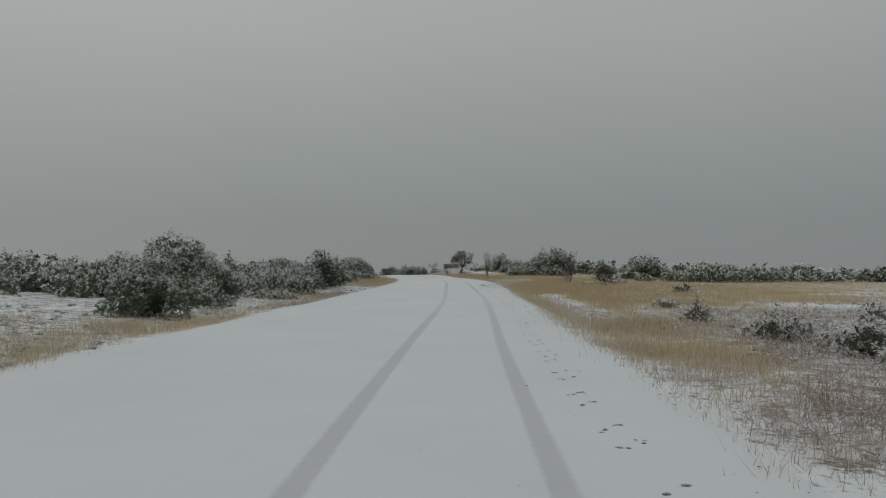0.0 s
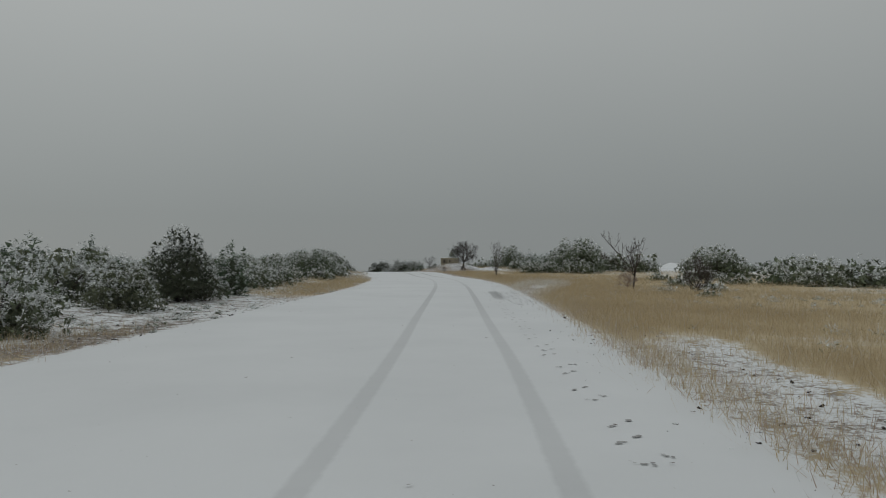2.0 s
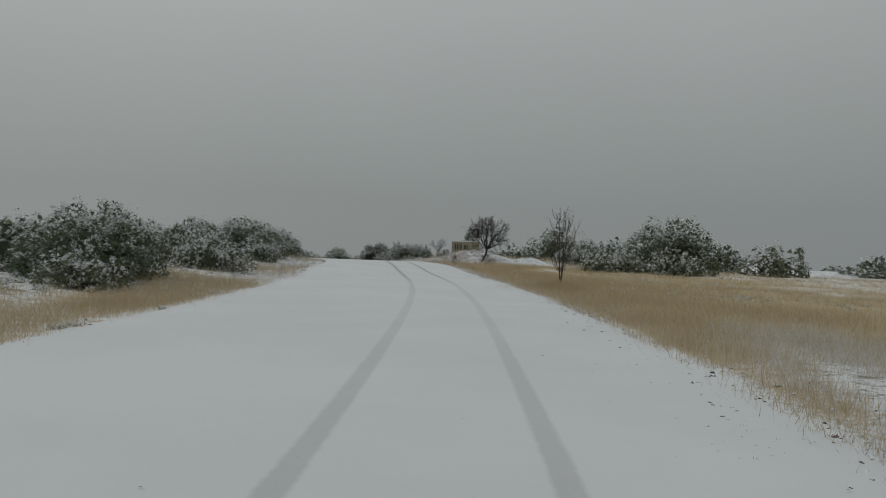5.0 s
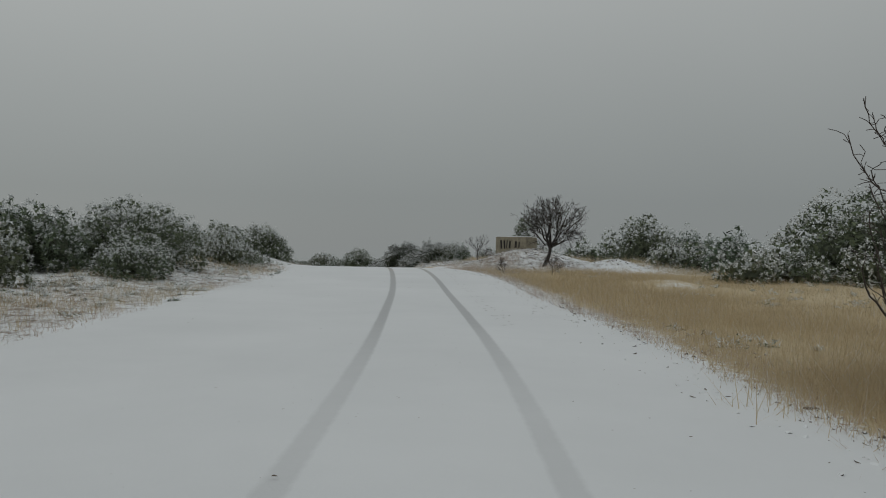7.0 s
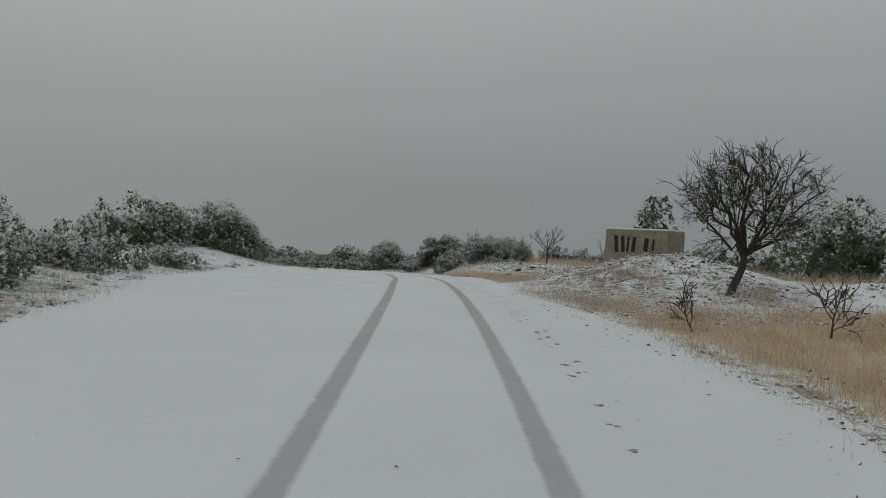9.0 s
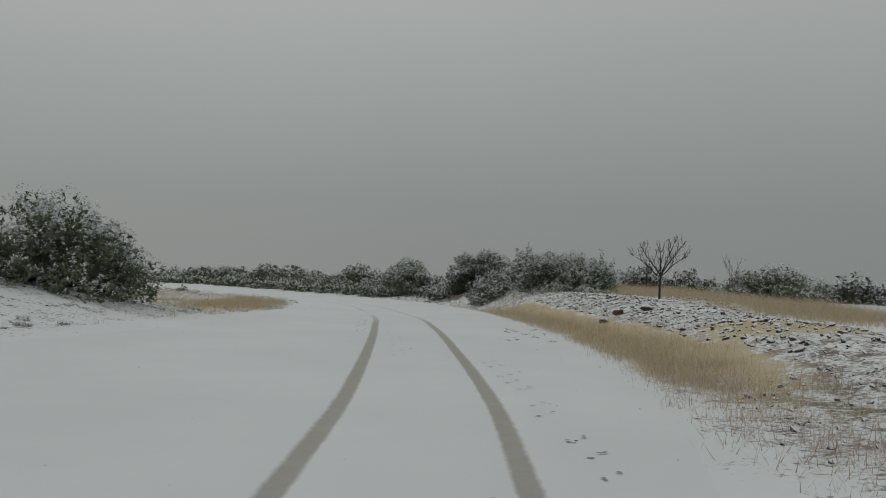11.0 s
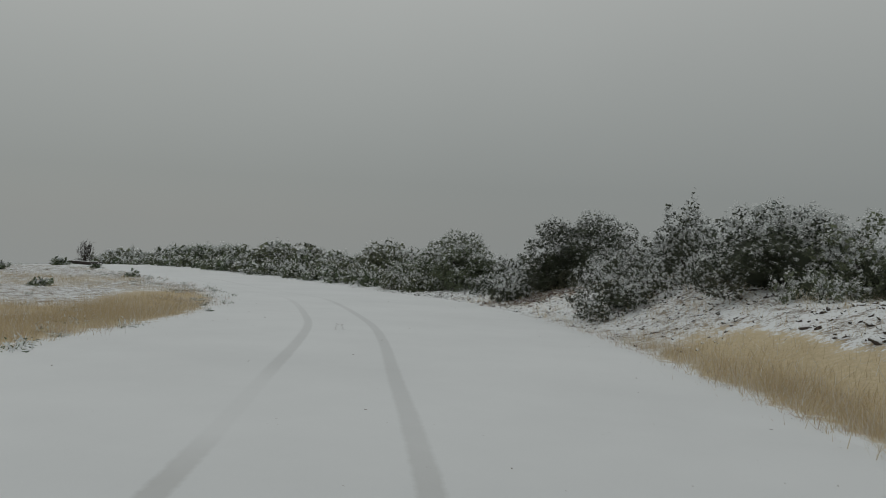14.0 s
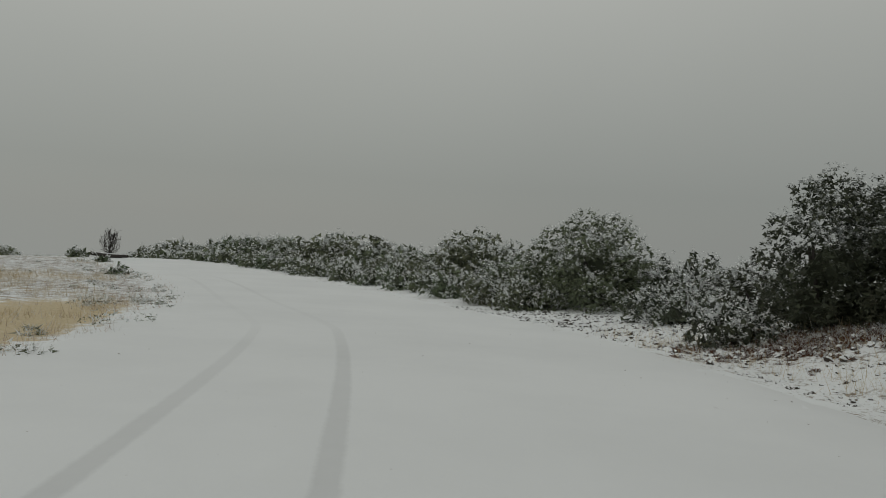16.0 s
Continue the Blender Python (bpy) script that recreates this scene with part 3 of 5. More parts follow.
def tube(path, radii, sides=5):
    path, n = np.asarray(path, float), len(path)
    t = np.gradient(path, axis=0)
    t /= np.linalg.norm(t, axis=1)[:, None] + 1e-9
    ref = np.where(np.abs(t[:, 2:3]) > 0.9, np.array([[1.0, 0, 0]]), np.array([[0, 0, 1.0]]))
    u = np.cross(t, ref)
    u /= np.linalg.norm(u, axis=1)[:, None] + 1e-9
    w = np.cross(t, u)
    ang = np.arange(sides) * 2 * np.pi / sides
    ring = u[:, None] * np.cos(ang)[None, :, None] + w[:, None] * np.sin(ang)[None, :, None]
    v = (path[:, None] + ring * np.asarray(radii, float)[:, None, None]).reshape(-1, 3)
    i, k = np.meshgrid(np.arange(n - 1), np.arange(sides), indexing="ij")
    a, b = (i * sides + k).ravel(), (i * sides + (k + 1) % sides).ravel()
    return v, np.stack([a, b, b + sides, a + sides], 1)


def join(pieces):
    vs, fs, base = [], [], 0
    for v, f in pieces:
        vs.append(v)
        fs.append(f + base)
        base += len(v)
    return np.vstack(vs), np.vstack(fs)


def grow(rng, start, way, length, radius, level, levels, spread, kids, droop, out, sides=5, thin=0.0):
    """One limb and the limbs that fork from it; out: a list of tubes for each level."""
    steps = 5 if level < 2 else 4
    pts, d = [np.array(start)], np.array(way, float)
    for _ in range(steps):
        d = d + rng.normal(size=3) * 0.17 + np.array([0, 0, droop])
        d /= np.linalg.norm(d)
        pts.append(pts[-1] + d * length / steps)
    rad = np.maximum(np.linspace(radius, radius * (0.55 if level < levels else 0.3), steps + 1), thin)
    out[level].append(tube(pts, rad, sides if level < 2 else 4 if level < 3 else 3))
    if level == levels:
        return
    for i in range(kids[level]):
        f = 0.35 + 0.65 * (i + rng.random()) / kids[level]
        k = min(int(f * steps), steps - 1)
        p = pts[k] + (pts[k + 1] - pts[k]) * (f * steps - k)
        side = np.cross(d, rng.normal(size=3))
        side /= np.linalg.norm(side) + 1e-9
        nd = d * (1 - spread * 0.55) + side * spread
        grow(rng, p, nd / np.linalg.norm(nd), length * (0.55 + 0.3 * rng.random()), radius * (0.5 + 0.12 * rng.random()) * (1.15 - 0.4 * f), level + 1, levels, spread, kids, droop, out, sides, thin)


def mound(rng, lobes, cx, cy, r, h, n, size, low=0.0):
    """Round lobes over a dome of radius r and height h that stands at cx, cy."""
    lean = rng.random() * 6.28
    for i in range(n):
        up = low + (1 - low) * (i + 0.6) / n
        a = i * 2.4 + 0.7 * rng.random()
        b = size * (0.75 + 0.5 * rng.random())
        out = max(r - b * 0.8, 0.02) * (1 - up**2.6)**0.5 * (1 + 0.14 * np.cos(a - lean) + 0.1 * rng.normal())
        lobes.append((cx + out * np.cos(a), cy + out * np.sin(a), max((h - b) * up * (0.96 + 0.08 * rng.random()), b * 0.55), b))


def shrub_lobes(rng, style, tall):
    """Lobes of a shrub 1 wide and tall high."""
    lobes, k = [], min(1.0, 0.45 + 0.55 * tall)
    if style == "round":
        mound(rng, lobes, 0, 0, 0.43, tall, 26, 0.125 * k, 0.06)
        lobes.append((0, 0, tall * 0.42, min(0.3, tall * 0.36)))
        for i in range(3):
            a = i * 2.1 + rng.random() * 1.2
            mound(rng, lobes, 0.2 * np.cos(a), 0.2 * np.sin(a), 0.3, tall * (0.6 + 0.35 * rng.random()), 11, 0.1 * k)
    elif style == "low":
        for i in range(6):
            a, d = i * 1.047 + 0.6 * rng.random(), (0.27 if i else 0.04) + 0.05 * rng.random()
            r = 0.2 + 0.07 * rng.random()
            mound(rng, lobes, d * np.cos(a), d * np.sin(a), r, tall * (0.98 if i == 0 else 0.5 + 0.42 * rng.random()), 10, 0.085 * k)
            lobes.append((d * np.cos(a), d * np.sin(a), tall * 0.25, min(r * 0.8, tall * 0.3)))
    else:
        for i in range(4):
            a, d = i * 1.6 + rng.random(), 0.2
            mound(rng, lobes, d * np.cos(a), d * np.sin(a), 0.28, tall * (0.45 + 0.2 * rng.random()), 9, 0.1 * k)
        lobes.append((0, 0, tall * 0.28, min(0.28, tall * 0.3)))
        for i in range(6):
            a, d, h = i * 2.4 + rng.random(), 0.12 + 0.2 * rng.random() if i else 0.03, tall * (0.98 if i == 0 else 0.62 + 0.26 * rng.random())
            for j in range(7):
                lobes.append((d * np.cos(a) + 0.02 * rng.normal(), d * np.sin(a) + 0.02 * rng.normal(), h - tall * 0.07 * j - 0.03, (0.03 + 0.014 * j + 0.012 * rng.random()) * k))
    return lobes


SHRUBS = {}
# radius of a spray of leaves, leaves in each, length of a leaf, how closely the sprays sit, share of shoots
DETAIL = {11: (0.067, 16, 0.032, 0.5, 0.13), 15: (0.08, 13, 0.039, 0.49, 0.12), 23: (0.104, 10, 0.058, 0.47, 0.1), 37: (0.138, 8, 0.08, 0.43, 0.05), 62: (0.2, 7, 0.126, 0.42, 0.03), 999: (0.29, 7, 0.185, 0.42, 0.02)}
WIDTHS, TALLS = (0.9, 1.3, 1.8, 2.4, 3.0, 3.8, 5.0, 6.8), (0.28, 0.36, 0.45, 0.55, 0.68, 0.85, 1.05, 1.35)


def shrub_meshes(style, detail, white, wide, tall, brown, dark):
    """Unit shrubs (1 wide), each built once for a size and a shape: crown, dark core painted as shade, stems."""
    wide = min(WIDTHS, key=lambda q: abs(math.log(q / wide)))
    tall = min(TALLS, key=lambda q: abs(math.log(q / tall)))
    key = (style, detail, white if detail < 30 else round(white, 1), wide, tall, brown, dark)
    if key not in SHRUBS:
        made = []
        for variant in range(1 if detail <= 23 else 2):
            rng = np.random.default_rng(100 + variant * 7 + len(SHRUBS) * 31)
            lobes = shrub_lobes(rng, style, tall)
            spray, leaves, leaf, dense, shoots = DETAIL[detail]
            if brown:
                leaves, leaf, shoots = leaves * 2, leaf * 0.6, 0.2
            v, f, snow = leaf_cloud(rng, lobes, dense, spray / wide, leaves, leaf / wide, white, shoots)
            k = np.array([0.5, 0.5, 1]) / np.array([*[np.percentile(np.hypot(v[:, 0], v[:, 1]), 98)] * 2, np.percentile(v[:, 2], 99.7)])
            crown = mesh_of("crown", v * k, f, M_HEATH if brown else M_SHADED_OAK if dark else M_JUNIPER if style == "spiky" else M_OAK, False, {"snow": snow})
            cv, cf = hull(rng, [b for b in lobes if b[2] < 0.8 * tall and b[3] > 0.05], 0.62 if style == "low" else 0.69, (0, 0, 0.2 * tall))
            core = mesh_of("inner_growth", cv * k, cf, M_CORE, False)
            stems = []
            for i in range(5):
                a = i * 1.26 + rng.random()
                r = 0.1 + 0.15 * rng.random()
                stems.append(tube([(0.06 * np.cos(a), 0.06 * np.sin(a), -0.08), (0.5 * r * np.cos(a), 0.5 * r * np.sin(a), 0.2), (r * np.cos(a), r * np.sin(a), 0.55)], (0.022, 0.017, 0.01), 5))
            made.append((crown, core, mesh_of("trunk", *join(stems), M_BARK)))
        SHRUBS[key] = made
    return SHRUBS[key]


SHRUB_COUNT = [0]
LABELS = {"round": "dense rounded evergreen oak shrub dusted with snow", "low": "low spreading evergreen shrub thickly dusted with snow",
          "spiky": "juniper bush with pointed tips, dusted with snow"}


def shrub(x, y, w, h, style="round", white=0.5, label="", group="heath shrubs", brown=False):
    """A shrub w wide and h high; the closer it stands to the road, the finer its leaves."""
    SHRUB_COUNT[0] += 1
    reach = 1.9 * abs(along(x, y)[1][0]) if y < 126 else math.hypot(x + 12.8, y - 134)
    # shrubs with little snow or past the bank: leaf copy with shade painted in
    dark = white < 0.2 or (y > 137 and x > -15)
    detail = next(q for q in DETAIL if reach - w * 0.4 < q)
    i = SHRUB_COUNT[0]
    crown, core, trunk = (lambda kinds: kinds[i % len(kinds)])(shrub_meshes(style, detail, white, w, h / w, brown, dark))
    low = min(at(x + a * w * 0.33, y + b * w * 0.33) for a, b in ((0, 0), (1, 0), (-1, 0), (0, 1), (0, -1)))
    m = pose(x, y, low - 0.03, 0, 0, (i * 77) % 360) @ Matrix.Diagonal((w * 1.06, w * 1.06, h, 1))
    name = "juniper" if style == "spiky" else "shrub"
    ob = thing(name, label or LABELS[style], "bush", m, group)
    part("crown", crown, ob)
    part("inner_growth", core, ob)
    part("trunk", trunk, ob)
    return ob


# ---- bare trees ----
def bare_tree(x, y, h, label, seed, levels, kids, spread, trunk_way=(0, 0, 1), stem=0.28, radius=0.05, droop=0.03, mat=None, name="bare_tree", width=0, thin=0.005):
    rng = np.random.default_rng(seed)
    out = [[] for _ in range(levels + 1)]
    grow(rng, (0, 0, -0.05), trunk_way, h * stem, radius, 0, levels, spread, kids, droop, out, 8, thin)
    every = join([p for lv in out for p in lv])[0]
    k, wide = h / np.percentile(every[:, 2], 99.8), width and width / (np.percentile(every[:, 0], 99.5) - np.percentile(every[:, 0], 0.5))
    scale = np.array([wide or k, wide or k, k])
    ob = thing(name, label, "tree", pose(x, y, at(x, y)))

    def wood(tubes):
        v, f = join(tubes)
        return mesh_of("wood", v * scale, f, mat or M_TWIG, True)

    part("trunk", wood(out[0]), ob, m=None)
    for limb in out[1]:
        part("limb", wood([limb]), ob)
    part("crown", wood([p for lv in out[2:] for p in lv]), ob, "thin bare twigs edged with snow")
    return ob


def bend(rng, a, b, sag, n=5):
    """A crooked line from a to b."""
    a, b = np.asarray(a, float), np.asarray(b, float)
    t = np.linspace(0, 1, n)[:, None]
    wob = rng.normal(size=(n, 3)) * np.linalg.norm(b - a) * 0.07 * np.sin(t * np.pi)
    return a + (b - a) * t + wob + np.array([0, 0, 1]) * sag * np.linalg.norm(b - a) * np.sin(t * np.pi)


def dome_tree(x, y, label, seed, trunk, centre, reach, counts, radius=0.06, thin=0.005, mat=None, up=0.3, low=-0.25, name="bare_tree"):
    """A leafless tree whose limbs, branches and twigs fill a dome: trunk line, the dome's centre and reach (x, y, z)."""
    rng = np.random.default_rng(seed)
    trunk, centre, reach = np.array(trunk, float), np.array(centre, float), np.array(reach, float)
    mat = mat or M_TWIG
    ob = thing(name, label, "tree", pose(x, y, at(x, y)))
    part("trunk", mesh_of("trunk", *tube(spline(trunk, 0.12), np.linspace(radius * 1.15, radius * 0.7, len(spline(trunk, 0.12))), 8), mat, True), ob)
    fine_wood = []
    n1, n2, n3, n4 = counts
    for i in range(n1):
        a = i * 2.4 + 0.5 * rng.random()
        el = low + (1 - low) * ((i + 0.5) / n1)
        d = np.array([np.cos(a) * np.sqrt(1 - el**2), np.sin(a) * np.sqrt(1 - el**2), el])
        start = trunk[-1] + (trunk[-2] - trunk[-1]) * 0.6 * rng.random() * (1 - (i + 0.5) / n1)
        limb = bend(rng, start, centre + d * reach * (0.72 + 0.12 * rng.random()), -0.06 + 0.1 * rng.random(), 7)
        part("limb", mesh_of("limb", *tube(limb, np.maximum(np.linspace(radius * 0.55, radius * 0.16, 7), thin), 6), mat, True), ob)
        for j in range(n2):
            f = 0.3 + 0.7 * (j + rng.random()) / n2
            p = limb[min(int(f * 6), 5)] + (limb[min(int(f * 6) + 1, 6)] - limb[min(int(f * 6), 5)]) * (f * 6 % 1)
            d2 = d + rng.normal(size=3) * 0.6 + np.array([0, 0, up])
            d2 /= np.linalg.norm(d2)
            branch = bend(rng, p, p + (centre + d2 * reach * (0.85 + 0.2 * rng.random()) - p) * 0.75, 0.02, 5)
            fine_wood.append(tube(branch, np.maximum(np.linspace(radius * 0.2, radius * 0.09, 5), thin), 4))
            for k in range(n3):
                q = branch[1 + int(3.9 * rng.random())]
                d3 = (branch[-1] - branch[0]) / (np.linalg.norm(branch[-1] - branch[0]) + 1e-9) + rng.normal(size=3) * 0.65 + np.array([0, 0, up])
                ln = reach.mean() * (0.14 + 0.16 * rng.random())
                twig = bend(rng, q, q + d3 / np.linalg.norm(d3) * ln, 0.03, 4)
                fine_wood.append(tube(twig, np.maximum(np.linspace(radius * 0.09, radius * 0.05, 4), thin), 3))
                for _ in range(n4):
                    r = twig[1 + int(2.9 * rng.random())]
                    d4 = d3 / np.linalg.norm(d3) + rng.normal(size=3) * 0.8 + np.array([0, 0, up])
                    fine_wood.append(tube(bend(rng, r, r + d4 / np.linalg.norm(d4) * ln * 0.5, 0.03, 3), np.full(3, thin * 0.8), 3))
    part("crown", mesh_of("crown", *join(fine_wood), mat, True), ob, "thin bare twigs edged with snow")
    return ob


def arch_tree(x, y, label, seed, trunk, stems, sides, reach, lift, radius, thin, mat, name="bare_tree"):
    """A leafless tree with a short trunk and given main stems; side branches leave them flat and bend upwards, with short spurs."""
    rng = np.random.default_rng(seed)
    ob = thing(name, label, "tree", pose(x, y, at(x, y)))
    line = spline(trunk, 0.08)
    part("trunk", mesh_of("trunk", *tube(line, np.linspace(radius * 1.25, radius * 0.95, len(line)), 8), mat, True), ob)
    twigs = []
    for k, way in enumerate(stems):
        line = spline(way, 0.06)
        line = line + np.cumsum(rng.normal(size=line.shape) * 0.006, axis=0)
        size = np.maximum(np.linspace(radius * 0.75, radius * 0.12, len(line)), thin)
        part("limb", mesh_of("limb", *tube(line, size, 6), mat, True), ob)
        for i in range(sides):
            f = 0.16 + 0.82 * (i + rng.random()) / sides
            j = min(int(f * len(line)), len(line) - 2)
            a, ln = i * 2.4 + k + rng.random(), reach * np.sin(np.pi * (0.22 + 0.62 * f)) * (0.7 + 0.5 * rng.random())
            pts = [line[j]]
            for u in np.linspace(0, 1, 7):
                d = np.array([np.cos(a) * (1 - 0.62 * u), np.sin(a) * (1 - 0.62 * u), lift + 0.95 * u]) + 0.5 * (line[j + 1] - line[j]) / (np.linalg.norm(line[j + 1] - line[j]) + 1e-9) + rng.normal(size=3) * 0.16
                pts.append(pts[-1] + d / np.linalg.norm(d) * ln / 7)
            pts = np.array(pts)
            twigs.append(tube(pts, np.maximum(np.linspace(size[j] * 0.6, thin, 8), thin), 4))
            for q in range(2 + int(ln * 14)):
                p = pts[1 + int(6.9 * rng.random())]
                d = (pts[-1] - pts[0]) / ln * 0.5 + rng.normal(size=3) * 0.75 + np.array([0, 0, 0.25])
                long = ln * 0.4 if q < 2 else 0.05 + 0.07 * rng.random()
                twigs.append(tube(bend(rng, p, p + d / np.linalg.norm(d) * long, 0.05, 4), np.full(4, thin * 0.8), 3))
        for q in range(9):
            p = line[int(len(line) * (0.25 + 0.74 * rng.random()))]
            d = rng.normal(size=3) + np.array([0, 0, 0.3])
            twigs.append(tube(bend(rng, p, p + d / np.linalg.norm(d) * (0.05 + 0.1 * rng.random()), 0.05, 3), np.full(3, thin * 0.8), 3))
    part("crown", mesh_of("crown", *join(twigs), mat, True), ob, "thin bare twigs edged with snow")
    return ob


# ---- dry grass ----
def grass(name, label, count, where, height, mat, seed, blades=20, snowy=0.14, spread=0.16, thick=0.0036):
    """Tufts of thin blades where the chance (given x, y, s, d to the left and right) allows; one object."""
    rng = np.random.default_rng(seed)
    (x0, x1, y0, y1), chance = where
    x, y = x0 + (x1 - x0) * rng.random(count * 6), y0 + (y1 - y0) * rng.random(count * 6)
    s, d, row = along(x, y)
    ok = rng.random(len(x)) < chance(x, y, s, -d - LINE[row, 3], d - LINE[row, 4])
    x, y = x[ok][:count], y[ok][:count]
    n = len(x)
    z = ground_z(x, y)
    b = blades
    ang, lean = rng.random((n, b)) * 2 * np.pi, 0.15 + 1.6 * rng.random((n, b))**1.3
    ht = height * (0.4 + 0.75 * rng.random((n, b))) * (0.7 + 0.6 * rng.random((n, 1)))
    ox, oy = spread * rng.normal(size=(n, b)), spread * rng.normal(size=(n, b))
    bx, by, bz = x[:, None] + ox, y[:, None] + oy, np.repeat(z[:, None], b, 1) - 0.02
    wd = thick * (0.6 + 0.8 * rng.random((n, b)))
    px, py = -np.sin(ang) * wd, np.cos(ang) * wd
    tip = np.stack([bx + np.cos(ang) * lean * ht, by + np.sin(ang) * lean * ht, bz + ht], 2)
    v = np.stack([np.stack([bx - px, by - py, bz], 2), np.stack([bx + px, by + py, bz], 2), tip], 2).reshape(-1, 3)
    f = np.arange(n * b * 3).reshape(-1, 3)
    snow = np.repeat((rng.random(n * b) < snowy).astype(float) * (0.3 + 0.7 * rng.random(n * b)), 3)
    ob = part(name, mesh_of(name, v, f, mat, False, {"snow": snow}))
    return tagged(ob, label, "grass", kind="stuff")


def tufts(name, label, count, where, size, mat, seed, white=0.5, leaves=48):
    """Small woody cushions scattered over the ground where the chance allows; one object."""
    rng = np.random.default_rng(seed)
    (x0, x1, y0, y1), chance = where
    x, y = x0 + (x1 - x0) * rng.random(count * 12), y0 + (y1 - y0) * rng.random(count * 12)
    s, d, row = along(x, y)
    ok = rng.random(len(x)) < chance(x, y, s, -d - LINE[row, 3], d - LINE[row, 4])
    x, y = x[ok][:count], y[ok][:count]
    n, k = len(x), leaves
    r = size * (0.45 + 1.1 * rng.random((n, 1))**2)
    o = rng.normal(size=(n, k, 3))
    o /= np.linalg.norm(o, axis=2)[:, :, None]
    o[:, :, 2] = np.abs(o[:, :, 2])
    c = np.stack([x, y, ground_z(x, y)], 1)[:, None] + o * (r * (0.3 + 0.7 * rng.random((n, k))))[:, :, None] * np.array([1, 1, 0.75])
    side = np.cross(o, rng.normal(size=(n, k, 3)))
    side /= np.linalg.norm(side, axis=2)[:, :, None] + 1e-9
    o = o + rng.normal(size=(n, k, 3)) * 0.6
    ln = 0.03 + 0.05 * rng.random((n, k, 1))
    wd = 0.008 + 0.014 * rng.random((n, k, 1))
    v = np.stack([c - o * ln * 0.5 + side * wd, c - o * ln * 0.5 - side * wd, c + o * ln * 0.5], 2).reshape(-1, 3)
    snow = np.clip((white + 0.5 * o[:, :, 2] - 0.2 - 0.7 * rng.random((n, k))) * 4 + 0.3, 0, 1)
    ob = part(name, mesh_of(name, v, np.arange(n * k * 3).reshape(-1, 3), mat, False, {"snow": np.repeat(snow.ravel(), 3)}))
    return tagged(ob, label, "bush", kind="stuff")


# ---- shrubs left of the road ----
shrub(-8.5, 23.5, 2.9, 2.25, "round", 0.22, "tall dark green evergreen shrub with little snow by the road")
shrub(-7.0, 17.7, 2.3, 1.5, "round", 0.3, "brownish evergreen shrub with sparse snow beside the road")
shrub(-6.9, 21.5, 1.2, 1.1, "low", 0.5)
shrub(-7.45, 25.0, 1.35, 1.15, "round", 0.22, "dark green evergreen shrub with little snow")
shrub(-6.8, 26.85, 1.15, 0.42, "low", 0.76, "low evergreen cushion thickly capped with snow")
shrub(-6.5, 27.75, 1.2, 0.45, "low", 0.76, "low evergreen cushion thickly capped with snow")
shrub(-6.15, 28.65, 1.15, 0.42, "low", 0.76, "low evergreen cushion thickly capped with snow")
shrub(-6.95, 23.75, 0.75, 0.32, "low", 0.76, "low evergreen cushion thickly capped with snow")
shrub(-6.45, 22.5, 0.4, 0.2, "low", 0.5, "small evergreen cushion capped with snow")
shrub(-7.95, 30.2, 1.9, 0.95, "low", 0.6)
shrub(-9.6, 24.5, 2.6, 1.2, "low", 0.6)
shrub(-6.35, 31.6, 2.0, 1.2, "low", 0.55)
shrub(-9.8, 31.0, 2.8, 1.4, "low", 0.6)
shrub(-6.6, 37.0, 1.8, 1.25, "round", 0.42)
shrub(-6.7, 41.0, 2.0, 2.15, "round", 0.15, "upright dark evergreen oak with almost no snow")
shrub(-6.35, 44.6, 1.5, 1.8, "spiky", 0.4)
shrub(-9.4, 48.5, 2.6, 1.4, "low", 0.55)
shrub(-7.5, 52.0, 3.0, 1.25, "low", 0.6)
shrub(-7.1, 42.9, 2.6, 1.2, "low", 0.45)
shrub(-7.3, 49.2, 2.4, 1.15, "low", 0.55)
shrub(-7.3, 55.4, 2.4, 1.2, "low", 0.55)
shrub(-6.9, 65.0, 1.9, 1.05, "low", 0.4)
shrub(-12.5, 57.0, 3.0, 1.9, "round", 0.4)
shrub(-15.5, 54.0, 2.0, 2.3, "spiky", 0.3)
shrub(-7.8, 67.5, 3.5, 1.95, "round", 0.3)
shrub(-11.0, 70.0, 3.0, 1.7, "round", 0.5)
shrub(-8.3, 76.8, 3.0, 1.45, "low", 0.6)
shrub(-10.8, 82.0, 3.4, 2.05, "round", 0.5)
shrub(-11.2, 90.3, 4.7, 2.25, "round", 0.42)
shrub(-9.4, 87.0, 2.2, 1.5, "low", 0.5)
shrub(-9.5, 94.0, 1.5, 1.4, "low", 0.55)
shrub(-10.4, 95.8, 2.4, 1.6, "low", 0.5)
shrub(-12.6, 87.2, 3.6, 2.05, "round", 0.45)
shrub(-13.0, 97.5, 3.2, 1.5, "round", 0.5)
shrub(-16.9, 114.0, 2.8, 1.9, "round", 0.5)
shrub(-15.3, 117.8, 2.4, 2.0, "round", 0.4)
shrub(-15.95, 116.5, 4.1, 2.42, "round", 0.36, "large rounded evergreen oak shrub, green with a brown flush")
shrub(-13.3, 108.0, 2.2, 0.9, "low", 0.65)

